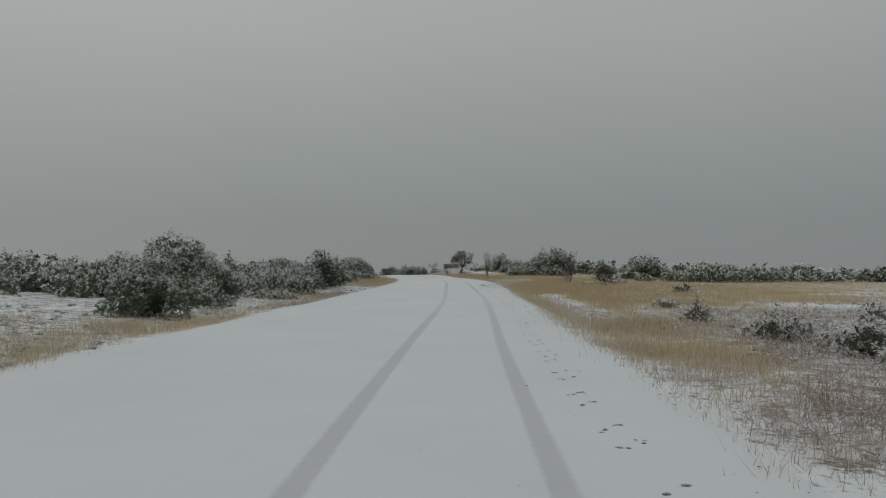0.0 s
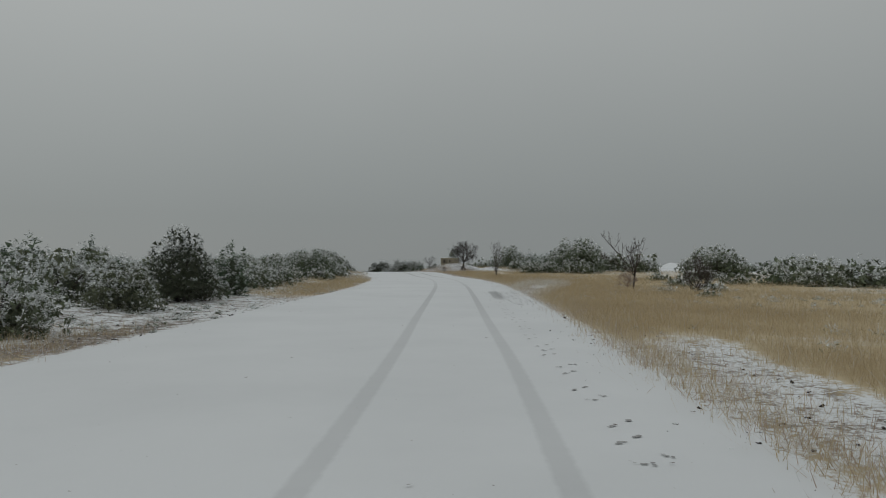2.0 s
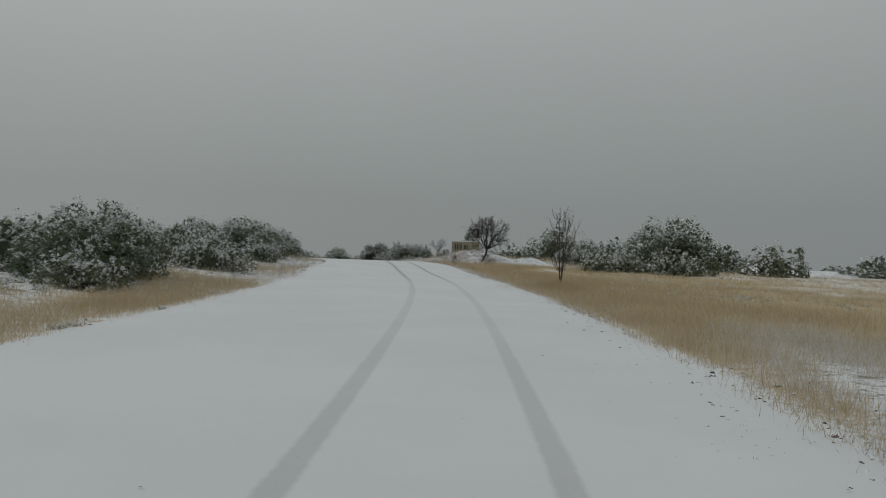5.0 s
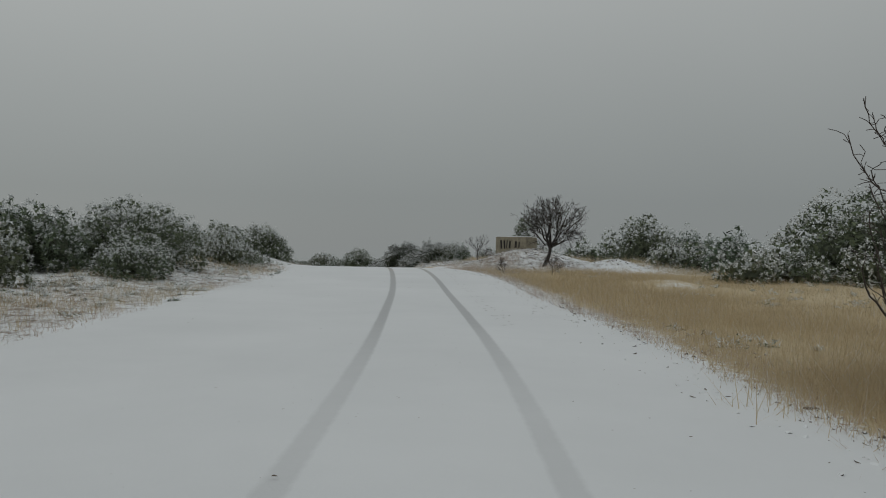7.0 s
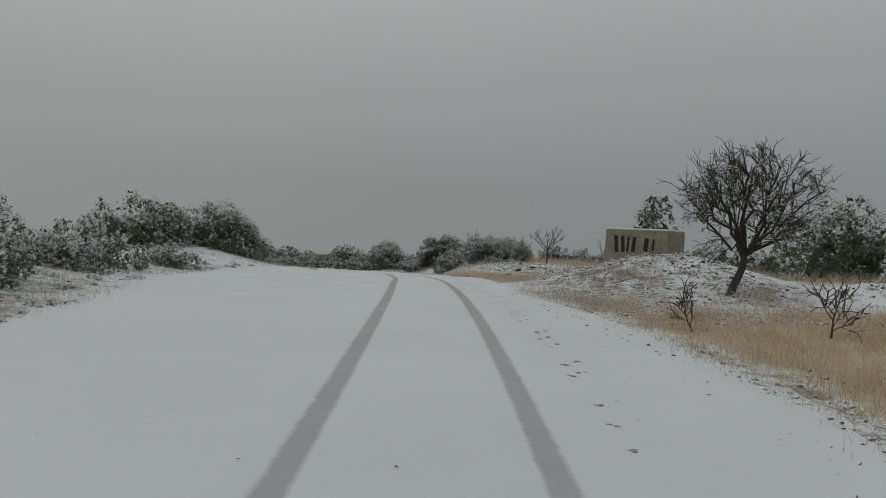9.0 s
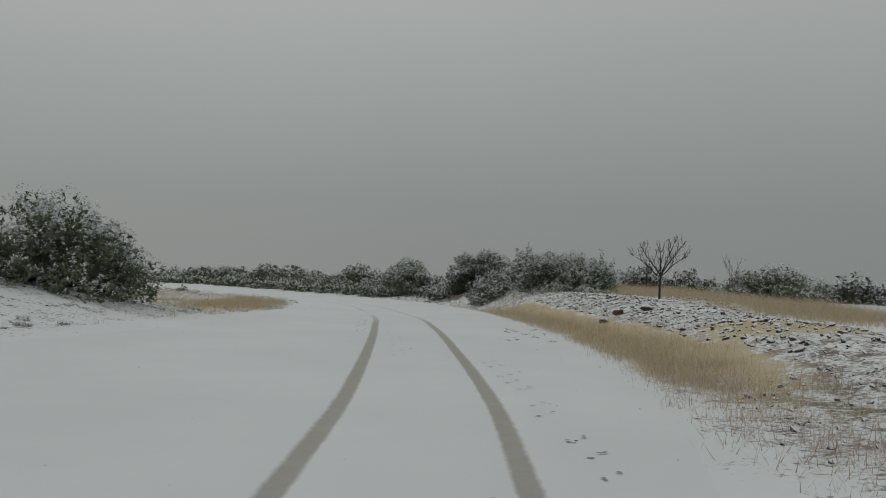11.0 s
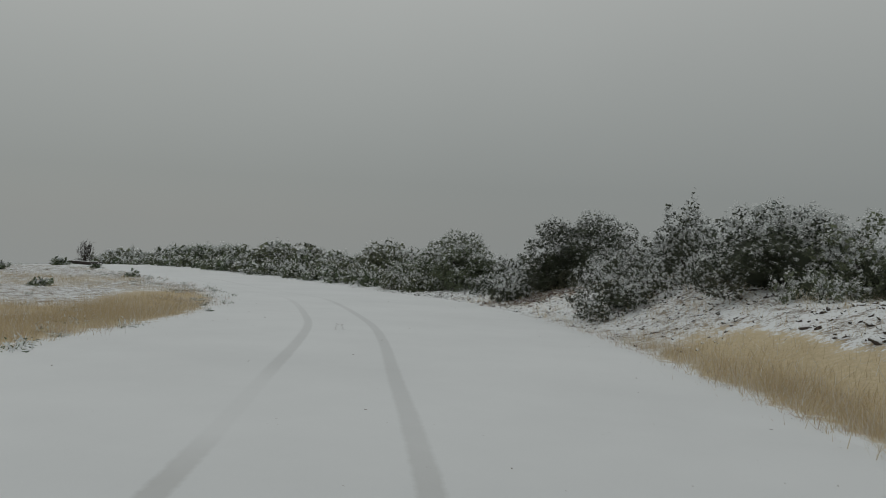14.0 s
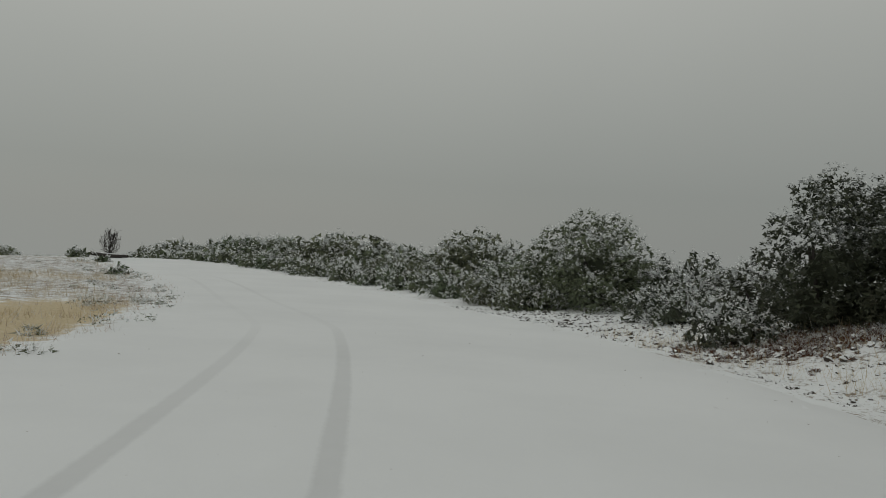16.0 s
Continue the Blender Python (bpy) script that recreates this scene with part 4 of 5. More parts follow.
for x_, y_, w_, h_ in ((-13.8, 28.5, 2.4, 1.3), (-12.5, 27.0, 3.0, 1.4), (-9.0, 34.5, 2.6, 1.3), (-11.8, 36.0, 3.0, 1.6), (-9.6, 41.5, 2.4, 1.5),
                       (-11.0, 45.5, 3.0, 1.6), (-11.5, 51.5, 3.0, 1.5), (-12.5, 75.0, 3.2, 1.7), (-14.2, 85.0, 3.4, 1.9), (-14.5, 92.5, 3.4, 1.7), (-7.8, 34.0, 2.3, 1.4), (-8.5, 28.5, 2.6, 1.4), (-9.0, 38.5, 2.4, 1.4), (-8.9, 46.8, 2.2, 1.2), (-9.6, 55.0, 2.6, 1.2), (-9.6, 79.5, 2.4, 1.5),
                       (-12.6, 102.5, 2.8, 1.3), (-11.6, 100.5, 2.0, 1.1), (-17.5, 112.5, 3.2, 2.3)):
    shrub(x_, y_, w_, h_, "low", 0.6)

for x_, y_, w_, h_, k_ in ((-17.5, 34.0, 3.0, 1.7, "low"), (-20.5, 37.0, 3.4, 1.8, "spiky"), (-14.8, 36.5, 2.6, 1.7, "low"), (-23.5, 40.0, 3.6, 1.9, "low"), (-18.5, 43.0, 3.4, 2.0, "round"), (-26.0, 45.0, 3.6, 2.0, "round"),
                           (-15.0, 48.0, 2.6, 2.1, "spiky"), (-21.5, 49.0, 3.4, 2.1, "low"), (-12.4, 33.0, 2.4, 1.5, "spiky"), (-16.0, 30.0, 2.6, 1.3, "low")):
    shrub(x_, y_, w_, h_, k_, 0.45)

# ---- shrubs right of the road ----
for x_, y_, w_, h_ in ((5.6, 12.4, 1.2, 0.7), (5.9, 8.9, 1.3, 0.7), (7.5, 11.8, 2.1, 1.15), (6.1, 10.6, 1.5, 0.85), (8.6, 13.2, 2.2, 1.2), (9.8, 12.2, 2.2, 1.2), (7.0, 9.6, 1.4, 0.7)):
    shrub(x_, y_, w_, h_, "low", 0.72, "low brown heath shrub thickly capped with snow", brown=True)
shrub(5.6, 16.5, 0.8, 0.8, "spiky", 0.6, "small leaning brown shrub dusted with snow", brown=True)
shrub(6.7, 22.5, 0.9, 0.4, "low", 0.6, "low brown heath shrub thickly capped with snow", brown=True)
shrub(19.7, 72.5, 5.0, 2.6, "round", 0.25)
shrub(14.9, 98.7, 6.8, 3.7, "round", 0.3, "broad dark evergreen oak thicket lightly dusted with snow")
shrub(11.5, 97.0, 3.5, 1.4, "low", 0.65)
shrub(1.5, 108.4, 1.5, 2.4, "round", 0.45)
shrub(8.8, 114.2, 5.0, 3.3, "round", 0.2)
shrub(5.2, 112.0, 3.0, 1.6, "low", 0.55)
shrub(12.5, 109.0, 3.0, 1.9, "spiky", 0.45)
shrub(6.6, 126.0, 3.0, 1.75, "round", 0.4)
shrub(5.6, 121.5, 2.0, 1.3, "low", 0.65)
shrub(3.6, 135.0, 4.6, 1.6, "round", 0.4)
shrub(-3.4, 135.6, 1.6, 1.95, "spiky", 0.4)
shrub(-5.6, 138.2, 3.6, 2.0, "round", 0.5)
shrub(-7.36, 143.1, 2.3, 2.35, "spiky", 0.4)
shrub(-8.6, 141.0, 3.2, 1.8, "low", 0.5)
shrub(-7.05, 140.9, 2.2, 1.25, "low", 0.5)
shrub(-6.6, 139.4, 1.9, 1.0, "low", 0.55)
shrub(-10.2, 148.4, 3.8, 2.95, "round", 0.05, "big dark evergreen oak, snow on its top, dead leaves below")
shrub(-11.65, 148.3, 2.3, 2.85, "round", 0.04, "upright dark evergreen oak with a little snow on top")
shrub(-13.1, 147.9, 1.5, 1.1, "low", 0.5)
shrub(-14.3, 151.4, 2.3, 1.25, "low", 0.6)
shrub(-12.4, 154.2, 3.4, 1.75, "round", 0.4)
shrub(-14.4, 157.0, 3.6, 1.8, "low", 0.5)
shrub(-4.3, 136.9, 2.4, 1.6, "low", 0.5)
shrub(-3.9, 134.9, 1.5, 0.6, "low", 0.76, "low evergreen cushion thickly capped with snow")
shrub(-5.4, 135.9, 1.6, 0.65, "low", 0.76, "low evergreen cushion thickly capped with snow")
shrub(-17.2, 155.8, 4.6, 2.85, "round", 0.32)

for x_, y_, w_, h_, k_ in ((10.2, 106.5, 2.2, 1.5, "low"), (9.0, 107.5, 2.4, 1.7, "low"), (11.3, 105.0, 2.6, 1.8, "spiky"), (12.8, 103.5, 2.6, 1.9, "low"), (10.9, 112.0, 3.0, 2.4, "spiky"), (9.9, 110.0, 2.6, 1.8, "low"), (12.0, 114.0, 2.6, 2.1, "spiky"), (-9.6, 146.6, 2.4, 1.3, "low"), (-8.2, 148.5, 2.6, 1.8, "round"), (13.5, 111.0, 2.4, 2.2, "spiky"), (15.5, 114.0, 3.0, 1.8, "low"), (18.5, 112.0, 2.5, 2.3, "spiky"), (20.5, 106.0, 4.0, 2.2, "round"),
                           (10.5, 119.0, 3.0, 2.0, "low"), (9.5, 96.0, 2.4, 1.2, "low"), (14.0, 95.5, 3.2, 1.5, "low"), (21.0, 98.0, 4.0, 2.2, "low"),
                           (17.0, 68.0, 2.4, 1.2, "low"), (23.0, 66.0, 3.2, 1.7, "low"), (26.0, 74.0, 4.0, 1.9, "round"), (7.5, 137.5, 3.2, 1.4, "low"), (0.8, 138.5, 2.8, 1.3, "low"),
                           (-1.2, 140.5, 3.0, 1.5, "low"), (-4.6, 142.5, 3.4, 2.0, "round"), (-8.5, 146.0, 2.6, 1.6, "low"), (-14.2, 154.5, 2.6, 1.5, "low"), (11.0, 133.0, 3.4, 1.6, "low")):
    shrub(x_, y_, w_, h_, k_, 0.55)

for x_, y_, w_, h_ in ((19.3, 56.5, 3.0, 1.3), (21.6, 56.0, 3.4, 1.4), (18.6, 60.0, 2.6, 1.2), (24.5, 57.0, 3.6, 1.5), (22.8, 61.0, 3.4, 1.6)):
    shrub(x_, y_, w_, h_, "low", 0.36)

# ---- scrub further off ----
scrub = np.random.default_rng(5)
for i in range(46):
    t = i / 45
    s_, d_ = 157 + 62 * t, 6.0 + 5.0 * scrub.random() + 1.5 * t
    k = np.searchsorted(LINE_S, s_)
    shrub(float(LINE[k, 0] + d_ * LINE_T[k, 1]), float(LINE[k, 1] - d_ * LINE_T[k, 0]), 2.8 + 2.8 * scrub.random(), (1.25 + 1.3 * scrub.random()**1.3) * (1 - 0.22 * t),
          "round" if i % 3 else "low", (0.2, 0.36, 0.5)[i % 3 if i % 2 else 0], group="roadside thicket")
for i in range(24):
    s_ = 154.5 + 2.1 * i
    k = np.searchsorted(LINE_S, s_)
    d_ = LINE[k, 4] + 2.3 + 0.6 * scrub.random()
    shrub(float(LINE[k, 0] + d_ * LINE_T[k, 1]), float(LINE[k, 1] - d_ * LINE_T[k, 0]), 1.9 + 0.7 * scrub.random(), 0.8 + 0.5 * scrub.random(), "low", 0.55, group="roadside thicket")
for i in range(60):
    y_ = 4 + 100 * scrub.random()
    x_ = -16 - 22 * scrub.random()
    shrub(x_, y_, 2.2 + 2.2 * scrub.random(), 1.0 + 0.9 * scrub.random(), ("low", "round", "spiky")[i % 3], 0.5, group="far scrub")
for i in range(60):
    y_ = 50 + 100 * scrub.random()
    x_ = 24 + 26 * scrub.random()
    if y_ < 134 and abs(x_ - 1 - 0.345 * (y_ - 34)) < 4.0:
        x_ += 9
    shrub(x_, y_, 3 + 2.5 * scrub.random(), 1.0 + 1.0 * scrub.random(), ("low", "low", "round")[i % 3], 0.5, group="far scrub")

# ---- bare trees ----
dome_tree(2.45, 102.4, "crooked bare almond tree with dense frosted crown on a mound", 14, [(-0.1, 0, -0.1), (0.02, 0, 0.25), (0.16, 0, 0.6), (0.2, 0.05, 0.95)], (0.3, 0, 1.98), (1.58, 1.45, 1.32),
          (13, 7, 6, 4), 0.085, 0.0065, M_BARK, 0.02, -0.36)
arch_tree(9.1, 53.4, "slanting bare tree with thin dark branches in dry grass", 23, [(0, 0, -0.1), (0.05, 0, 0.33), (0.1, 0, 0.69)],
          [[(0.09, 0, 0.616), (-0.308, 0.02, 1.19), (-0.88, 0, 1.89), (-1.41, 0, 2.46)], [(0.08, 0, 0.581), (-0.528, 0.1, 1.01), (-1.36, 0.176, 1.36)], [(0.1, 0, 0.686), (0.194, 0, 1.23), (0.264, 0.05, 1.67), (0.317, 0.1, 2.11)],
           [(0.1, 0, 0.66), (-0.05, -0.22, 1.19), (-0.264, -0.352, 1.72)], [(0.1, 0, 0.686), (0.1, 0.264, 1.23), (0.05, 0.44, 1.8)]], 11, 0.62, 0.35, 0.034, 0.006, M_TWIG)
arch_tree(4.43, 75.3, "upright bare young tree with several ascending stems in tall dry grass", 31, [(0, 0, -0.1), (0.01, 0, 0.12), (0.0, 0, 0.26)],
          [[(-0.01, 0, 0.2), (-0.05, 0, 1.0), (-0.07, 0.02, 1.8), (-0.06, 0.03, 2.75)], [(0.02, 0, 0.2), (0.1, 0.05, 1.0), (0.16, 0.08, 1.7), (0.22, 0.1, 2.3)], [(0, 0, 0.22), (0.05, -0.1, 0.9), (0.02, -0.15, 1.5), (-0.08, -0.2, 2.0)]],
          13, 0.82, 0.2, 0.034, 0.0055, M_TWIG)
arch_tree(-1.34, 137.6, "thin dead tree with an upright tip between snowy bushes", 53, [(0, 0, -0.1), (-0.01, 0, 0.4), (0.01, 0, 0.8)],
          [[(0.01, 0, 0.78), (-0.02, 0, 1.08), (-0.05, 0, 1.5)], [(0.01, 0, 0.8), (0.13, 0.02, 0.92), (0.15, 0, 1.15)], [(0.01, 0, 0.75), (-0.17, 0.05, 0.95), (-0.36, 0, 1.08)]], 5, 0.22, 0.5, 0.028, 0.0055, M_BARK)
arch_tree(-1.7, 126.8, "small bare tree with spreading crooked limbs on the snowy bank", 47, [(0, 0, -0.1), (0.0, 0, 0.4), (0.02, 0, 0.76)],
          [[(0.02, 0, 0.7), (-0.35, 0.05, 1.02), (-0.62, 0.1, 1.25), (-0.9, 0.1, 1.4)], [(0.02, 0, 0.74), (-0.3, -0.15, 1.15), (-0.72, -0.3, 1.72)], [(0.02, 0, 0.74), (0.02, 0.15, 1.25), (0, 0.25, 1.8)],
           [(0.02, 0, 0.76), (0.2, -0.05, 1.3), (0.45, -0.1, 2.0)], [(0.02, 0, 0.74), (0.35, 0.1, 1.3), (0.75, 0.2, 1.9)], [(0.02, 0, 0.72), (0.35, -0.1, 1.1), (0.8, -0.15, 1.4)]], 8, 0.45, 0.6, 0.031, 0.0055, M_BARK)
dome_tree(-51.4, 170.4, "dead leafless clump of upright stems beside a fallen trunk", 53, [(0, 0, -0.1), (0, 0, 0.15), (0.03, 0, 0.35)], (0.1, 0, 0.8), (0.75, 0.75, 1.25),
          (16, 4, 3, 2), 0.06, 0.008, M_BARK, 0.6, -0.75)


# ---- concrete block on the mound ----
def box(x0, x1, y0, y1, z0, z1, bevel=0.02):
    bm = bmesh.new()
    bmesh.ops.create_cube(bm, size=1, matrix=Matrix.Translation(((x0 + x1) / 2, (y0 + y1) / 2, (z0 + z1) / 2)) @ Matrix.Diagonal((x1 - x0, y1 - y0, z1 - z0, 1)))
    bmesh.ops.bevel(bm, geom=bm.edges[:], offset=bevel, segments=2, affect="EDGES", profile=0.6)
    return bm


def from_bm(name, bm, mat, smooth=False):
    me = bpy.data.meshes.new(name)
    bm.to_mesh(me)
    bm.free()
    for p in me.polygons:
        p.use_smooth = smooth
    me.materials.append(mat)
    return me


tank = thing("concrete_tank", "weathered concrete water tank with black graffiti on a mound", "tank", pose(0.83, 106.6, 0.75, 0, 0, -30))
tank_body = part("body", from_bm("body", box(-0.9, 0.9, 0, 1.2, 0, 0.95, 0.03), M_CONCRETE), tank)
part("snow_cap", from_bm("snow_cap", box(-0.88, 0.88, 0.02, 1.18, 0.945, 0.985, 0.015), M_SNOWCAP), tank, "thin layer of settled snow")

# ---- dry grass ----
grass("field_grass", "tall dry straw-coloured grass of the roadside field", 25000, ((-3, 32, 1, 104), lambda x, y, s, l, r:
      ramp(r, 0.05, 0.6) * (1 - ramp(s, 94, 103)) * (1 - np.clip(hump(x, y, 1.2, 106.2, 3.0, 2.2, 1.3) + hump(x, y, 3.2, 102.8, 1.9, 1.2, 1.2) + hump(x, y, 5.9, 103.0, 1.4, 1.2, 1.5), 0, 1))
      * field_cover(x, y, s, r)**1.3 * (0.3 + 0.7 * (1 - ramp(r, 3, 9)))), 0.27, M_GRASS, 3, 16, 0.07, 0.17, 0.0028)
grass("roadside_weeds", "brown withered weeds and dead stalks beside the road", 5200, ((2, 16, 2, 28), lambda x, y, s, l, r:
      ramp(r, 0.2, 1.2) * (0.4 + 0.6 * ramp(s, 7, 11)) * (1 - 0.6 * ramp(r, 5, 10)) * np.clip(0.7 + 0.5 * wave(x, y, 2.5, 7), 0.1, 1) * (1 - ramp(s, 17, 25))), 0.15, M_WEED, 31, 12, 0.3, 0.22)
grass("verge_grass", "withered grass along the snowy road edge", 15000, ((-14, 8, 1, 140), lambda x, y, s, l, r:
      np.clip(ramp(l, -0.1, 0.4) * (1 - ramp(l, 1.2, 3.2)) * (0.5 + 0.6 * wave(x, y, 3, 8)) * (1 - 0.85 * ramp(s, 27, 33) * (1 - ramp(s, 43, 48))) * (1 - 0.2 * ramp(s, 70, 84)) * (1 - 0.85 * ramp(s, 104, 114)) + 0.8 * ramp(r, -0.1, 0.3) * (1 - ramp(r, 0.8, 1.6)) * (1 - 0.5 * ramp(s, 108, 116)), 0, 1)), 0.15, M_WEED, 4, 9, 0.35)
grass("bank_grass", "dry straw-coloured grass at the foot of the bank", 9000, ((-18, 3, 98, 150), lambda x, y, s, l, r:
      np.clip(ramp(r, 0.1, 0.7) * (1 - ramp(r, 1.3 - 0.25 * ramp(s, 116, 124), 2.3 - 0.3 * ramp(s, 116, 124))) * ramp(s, 107, 114) * (1 - ramp(s, 130, 138)) + (0.02 + 0.09 * ramp(s, 128, 134) * (1 - ramp(s, 146, 152))) * ramp(r, 0.2, 0.8) * (1 - ramp(r, 2, 8)) + 0.05 * ramp(r, 0.3, 1.0) * (1 - ramp(r, 3.5, 6)) * ramp(s, 97, 100) * (1 - ramp(s, 108, 113)) * np.clip(0.3 + 1.2 * wave(x, y, 1.5, 4), 0, 1), 0, 1)), 0.25, M_GRASS, 5, 17, 0.24, 0.17, 0.003)
grass("bank_tufts", "pale dead grass tufts standing out of the stony snow bank", 420, ((-6, 6, 96, 114), lambda x, y, s, l, r:
      ramp(r, 0.3, 0.9) * (1 - ramp(r, 4.0, 6.0)) * ramp(s, 95, 98) * (1 - ramp(s, 110, 114)) * np.clip(-0.1 + 1.3 * wave(x, y, 1.3, 4), 0, 1)), 0.36, M_WEED, 36, 30, 0.35, 0.09, 0.0034)
grass("plateau_grass", "dry grass on top of the bank", 4300, ((-6, 16, 100, 146), lambda x, y, s, l, r:
      ramp(r, 4.6, 5.8) * (1 - ramp(r, 14, 20)) * np.clip(0.05 + 0.8 * wave(x, y, 5, 6) + hump(x, y, 2.6, 125.5, 2.6, 5, 1.4) + hump(x, y, -1.6, 131.8, 2.4, 2.2, 1.5), 0, 1)), 0.4, M_GRASS, 6)
grass("left_grass", "dry straw-coloured grass patch at the inside of the bend", 6000, ((-45, -12, 118, 172), lambda x, y, s, l, r:
      np.maximum(ramp(l, 0.1, 0.8) * (1 - ramp(l, 2.0, 5)) * ramp(s, 126, 131) * (1 - ramp(s, 138, 150)), 0.35 * ramp(l, 0.4, 1.5) * (1 - ramp(l, 18, 26)) * ramp(s, 116, 126) * np.clip(0.15 + wave(x, y * 2.2, 6, 4), 0, 1))), 0.28, M_GRASS, 7)
grass("heath_grass", "tan dry grass between the shrubs and the road", 5200, ((-16, -3, 3, 102), lambda x, y, s, l, r:
      ramp(l, 0.2, 1.0) * (1 - ramp(l, 2.5, 6)) * (1 + 2.2 * (1 - ramp(l, 1.5, 2.2)) * (1 - ramp(s, 16, 20))) * (1 - 0.7 * ramp(l, 1.8, 2.6) * (1 - ramp(s, 18, 24))) * (1 - 0.85 * ramp(l, 0.6, 1.1) * ramp(s, 17, 20) * (1 - ramp(s, 25, 28))) * (1 - ramp(s, 30, 34) * (1 - ramp(s, 43, 49))) * (1 - 0.65 * ramp(s, 70, 78)) * (1 - ramp(s, 94, 102)) * np.clip(0.4 + 0.9 * wave(x, y, 3, 2), 0, 1)), 0.26, M_GRASS, 8)
grass("strip_grass", "pale tan dry grass in a strip between shrubs and road", 3000, ((-9, -2.5, 40, 76), lambda x, y, s, l, r:
      ramp(l, 0.2, 0.6) * (1 - ramp(l, 1.5, 2.6)) * ramp(s, 45, 50) * (1 - ramp(s, 64, 74)) * np.clip(0.8 + 0.4 * wave(x, y, 3, 2), 0, 1)), 0.22, M_GRASS, 33, 16, 0.08, 0.2, 0.0032)
grass("frosted_grass", "tall dead grass white with frost round a snowy hollow", 700, ((3.6, 7.2, 46, 64), lambda x, y, s, l, r:
      np.clip(hump(x, y, 6.2, 60.0, 0.9, 1.6, 1.0) + 0.35 * (hollow(x, y) > 0.25) * (hollow(x, y) < 0.7), 0, 1)), 0.34, M_GRASS, 35, 16, 0.75, 0.12, 0.0034)
grass("tall_grass", "taller dry grass clump round the foot of a bare tree", 240, ((2.5, 6, 72.5, 76.5), lambda x, y, s, l, r:
      np.clip(hump(x, y, 4.2, 74.5, 0.8, 1.0, 1.1), 0, 1)), 0.42, M_GRASS, 34, 18, 0.05, 0.16, 0.003)
grass("bend_weeds", "brown withered weeds edging the snow inside the bend", 3000, ((-60, -12, 116, 182), lambda x, y, s, l, r:
      np.clip(ramp(l, -0.2, 0.2) * (1 - ramp(l, 0.7, 2.2)) * (0.35 + 0.8 * wave(x, y, 2, 3)) + 0.1 * ramp(l, 0, 1) * (1 - ramp(l, 12, 20)), 0, 1) * ramp(s, 100, 108) * (1 - ramp(s, 185, 192))), 0.2, M_WEED, 9, 14, 0.3)

tufts("heath_tufts", "small dark heath cushions poking through the snow", 1300, ((-26, -3, 8, 118), lambda x, y, s, l, r:
      ramp(l, 0.0, 0.5) * (1 - ramp(l, 5, 14)) * np.clip(0.3 + 0.8 * wave(x, y, 3.5, 9), 0.03, 1) * 0.6), 0.17, M_OAK, 21, 0.45)
tufts("bend_tufts", "dark weed cushions on the snow inside the bend", 330, ((-62, -14, 118, 182), lambda x, y, s, l, r:
      np.clip(1.0 * ramp(l, -0.4, 0.1) * (1 - ramp(l, 0.9, 2.4)) * np.clip(0.5 + 0.9 * wave(x, y, 2, 3), 0, 1) + 0.05 * ramp(l, 0, 1) * (1 - ramp(l, 12, 22)), 0, 1)), 0.26, M_OAK, 22, 0.4)
tufts("field_tufts", "dark woody weeds between the dry grass and snow", 420, ((2, 26, 3, 100), lambda x, y, s, l, r:
      ramp(r, 0.3, 1.5) * (1 - 0.8 * ramp(r, 8, 20)) * np.clip(0.1 - 0.9 * wave(x, y, 4, 5), 0, 1)), 0.2, M_OAK, 23, 0.5)
tufts("heath_cushions", "small brown heath cushions capped with snow at the field edge", 260, ((4, 14, 6, 24), lambda x, y, s, l, r:
      ramp(r, 1.2, 2.4) * (1 - ramp(s, 20, 24)) * np.clip(0.35 + 0.8 * wave(x, y, 2.2, 9), 0.05, 1)), 0.17, M_HEATH, 25, 0.5)
tufts("dead_leaves", "reddish brown dead leaves lying under the dark oak", 900, ((-14, -8, 144, 150), lambda x, y, s, l, r:
      np.clip(hump(x, y, -11.0, 147.1, 2.0, 0.9, 1.2), 0, 1)), 0.07, M_DEAD, 24, 0.05)


# ---- stones of the bank ----
def stone_mesh(seed):
    rng = np.random.default_rng(seed)
    bm = bmesh.new()
    bmesh.ops.create_icosphere(bm, subdivisions=1, radius=0.5)
    for v in bm.verts:
        v.co *= 0.75 + 0.45 * rng.random()
        v.co.z *= 0.62
    p = np.array([v.co for v in bm.verts])
    f = np.array([[w.index for w in g.verts] for g in bm.faces])
    bm.free()
    return p, f


STONES = [stone_mesh(i) for i in range(6)]
STONE_MESHES = [mesh_of("stone", p, f, M_STONE, True) for p, f in STONES]


def chip_mesh(seed):
    rng = np.random.default_rng(seed)
    g = (1 + 5**0.5) / 2
    p = np.array([(-1, g, 0), (1, g, 0), (-1, -g, 0), (1, -g, 0), (0, -1, g), (0, 1, g), (0, -1, -g), (0, 1, -g), (g, 0, -1), (g, 0, 1), (-g, 0, -1), (-g, 0, 1)], float) * 0.26
    return p * (0.65 + 0.6 * rng.random((12, 1))) * np.array([1, 1, 0.6])


CHIP_FACES = np.array([(0, 11, 5), (0, 5, 1), (0, 1, 7), (0, 7, 10), (0, 10, 11), (1, 5, 9), (5, 11, 4), (11, 10, 2), (10, 7, 6), (7, 1, 8),
                       (3, 9, 4), (3, 4, 2), (3, 2, 6), (3, 6, 8), (3, 8, 9), (4, 9, 5), (2, 4, 11), (6, 2, 10), (8, 6, 7), (9, 8, 1)])
CHIPS = [chip_mesh(300 + i) for i in range(10)]


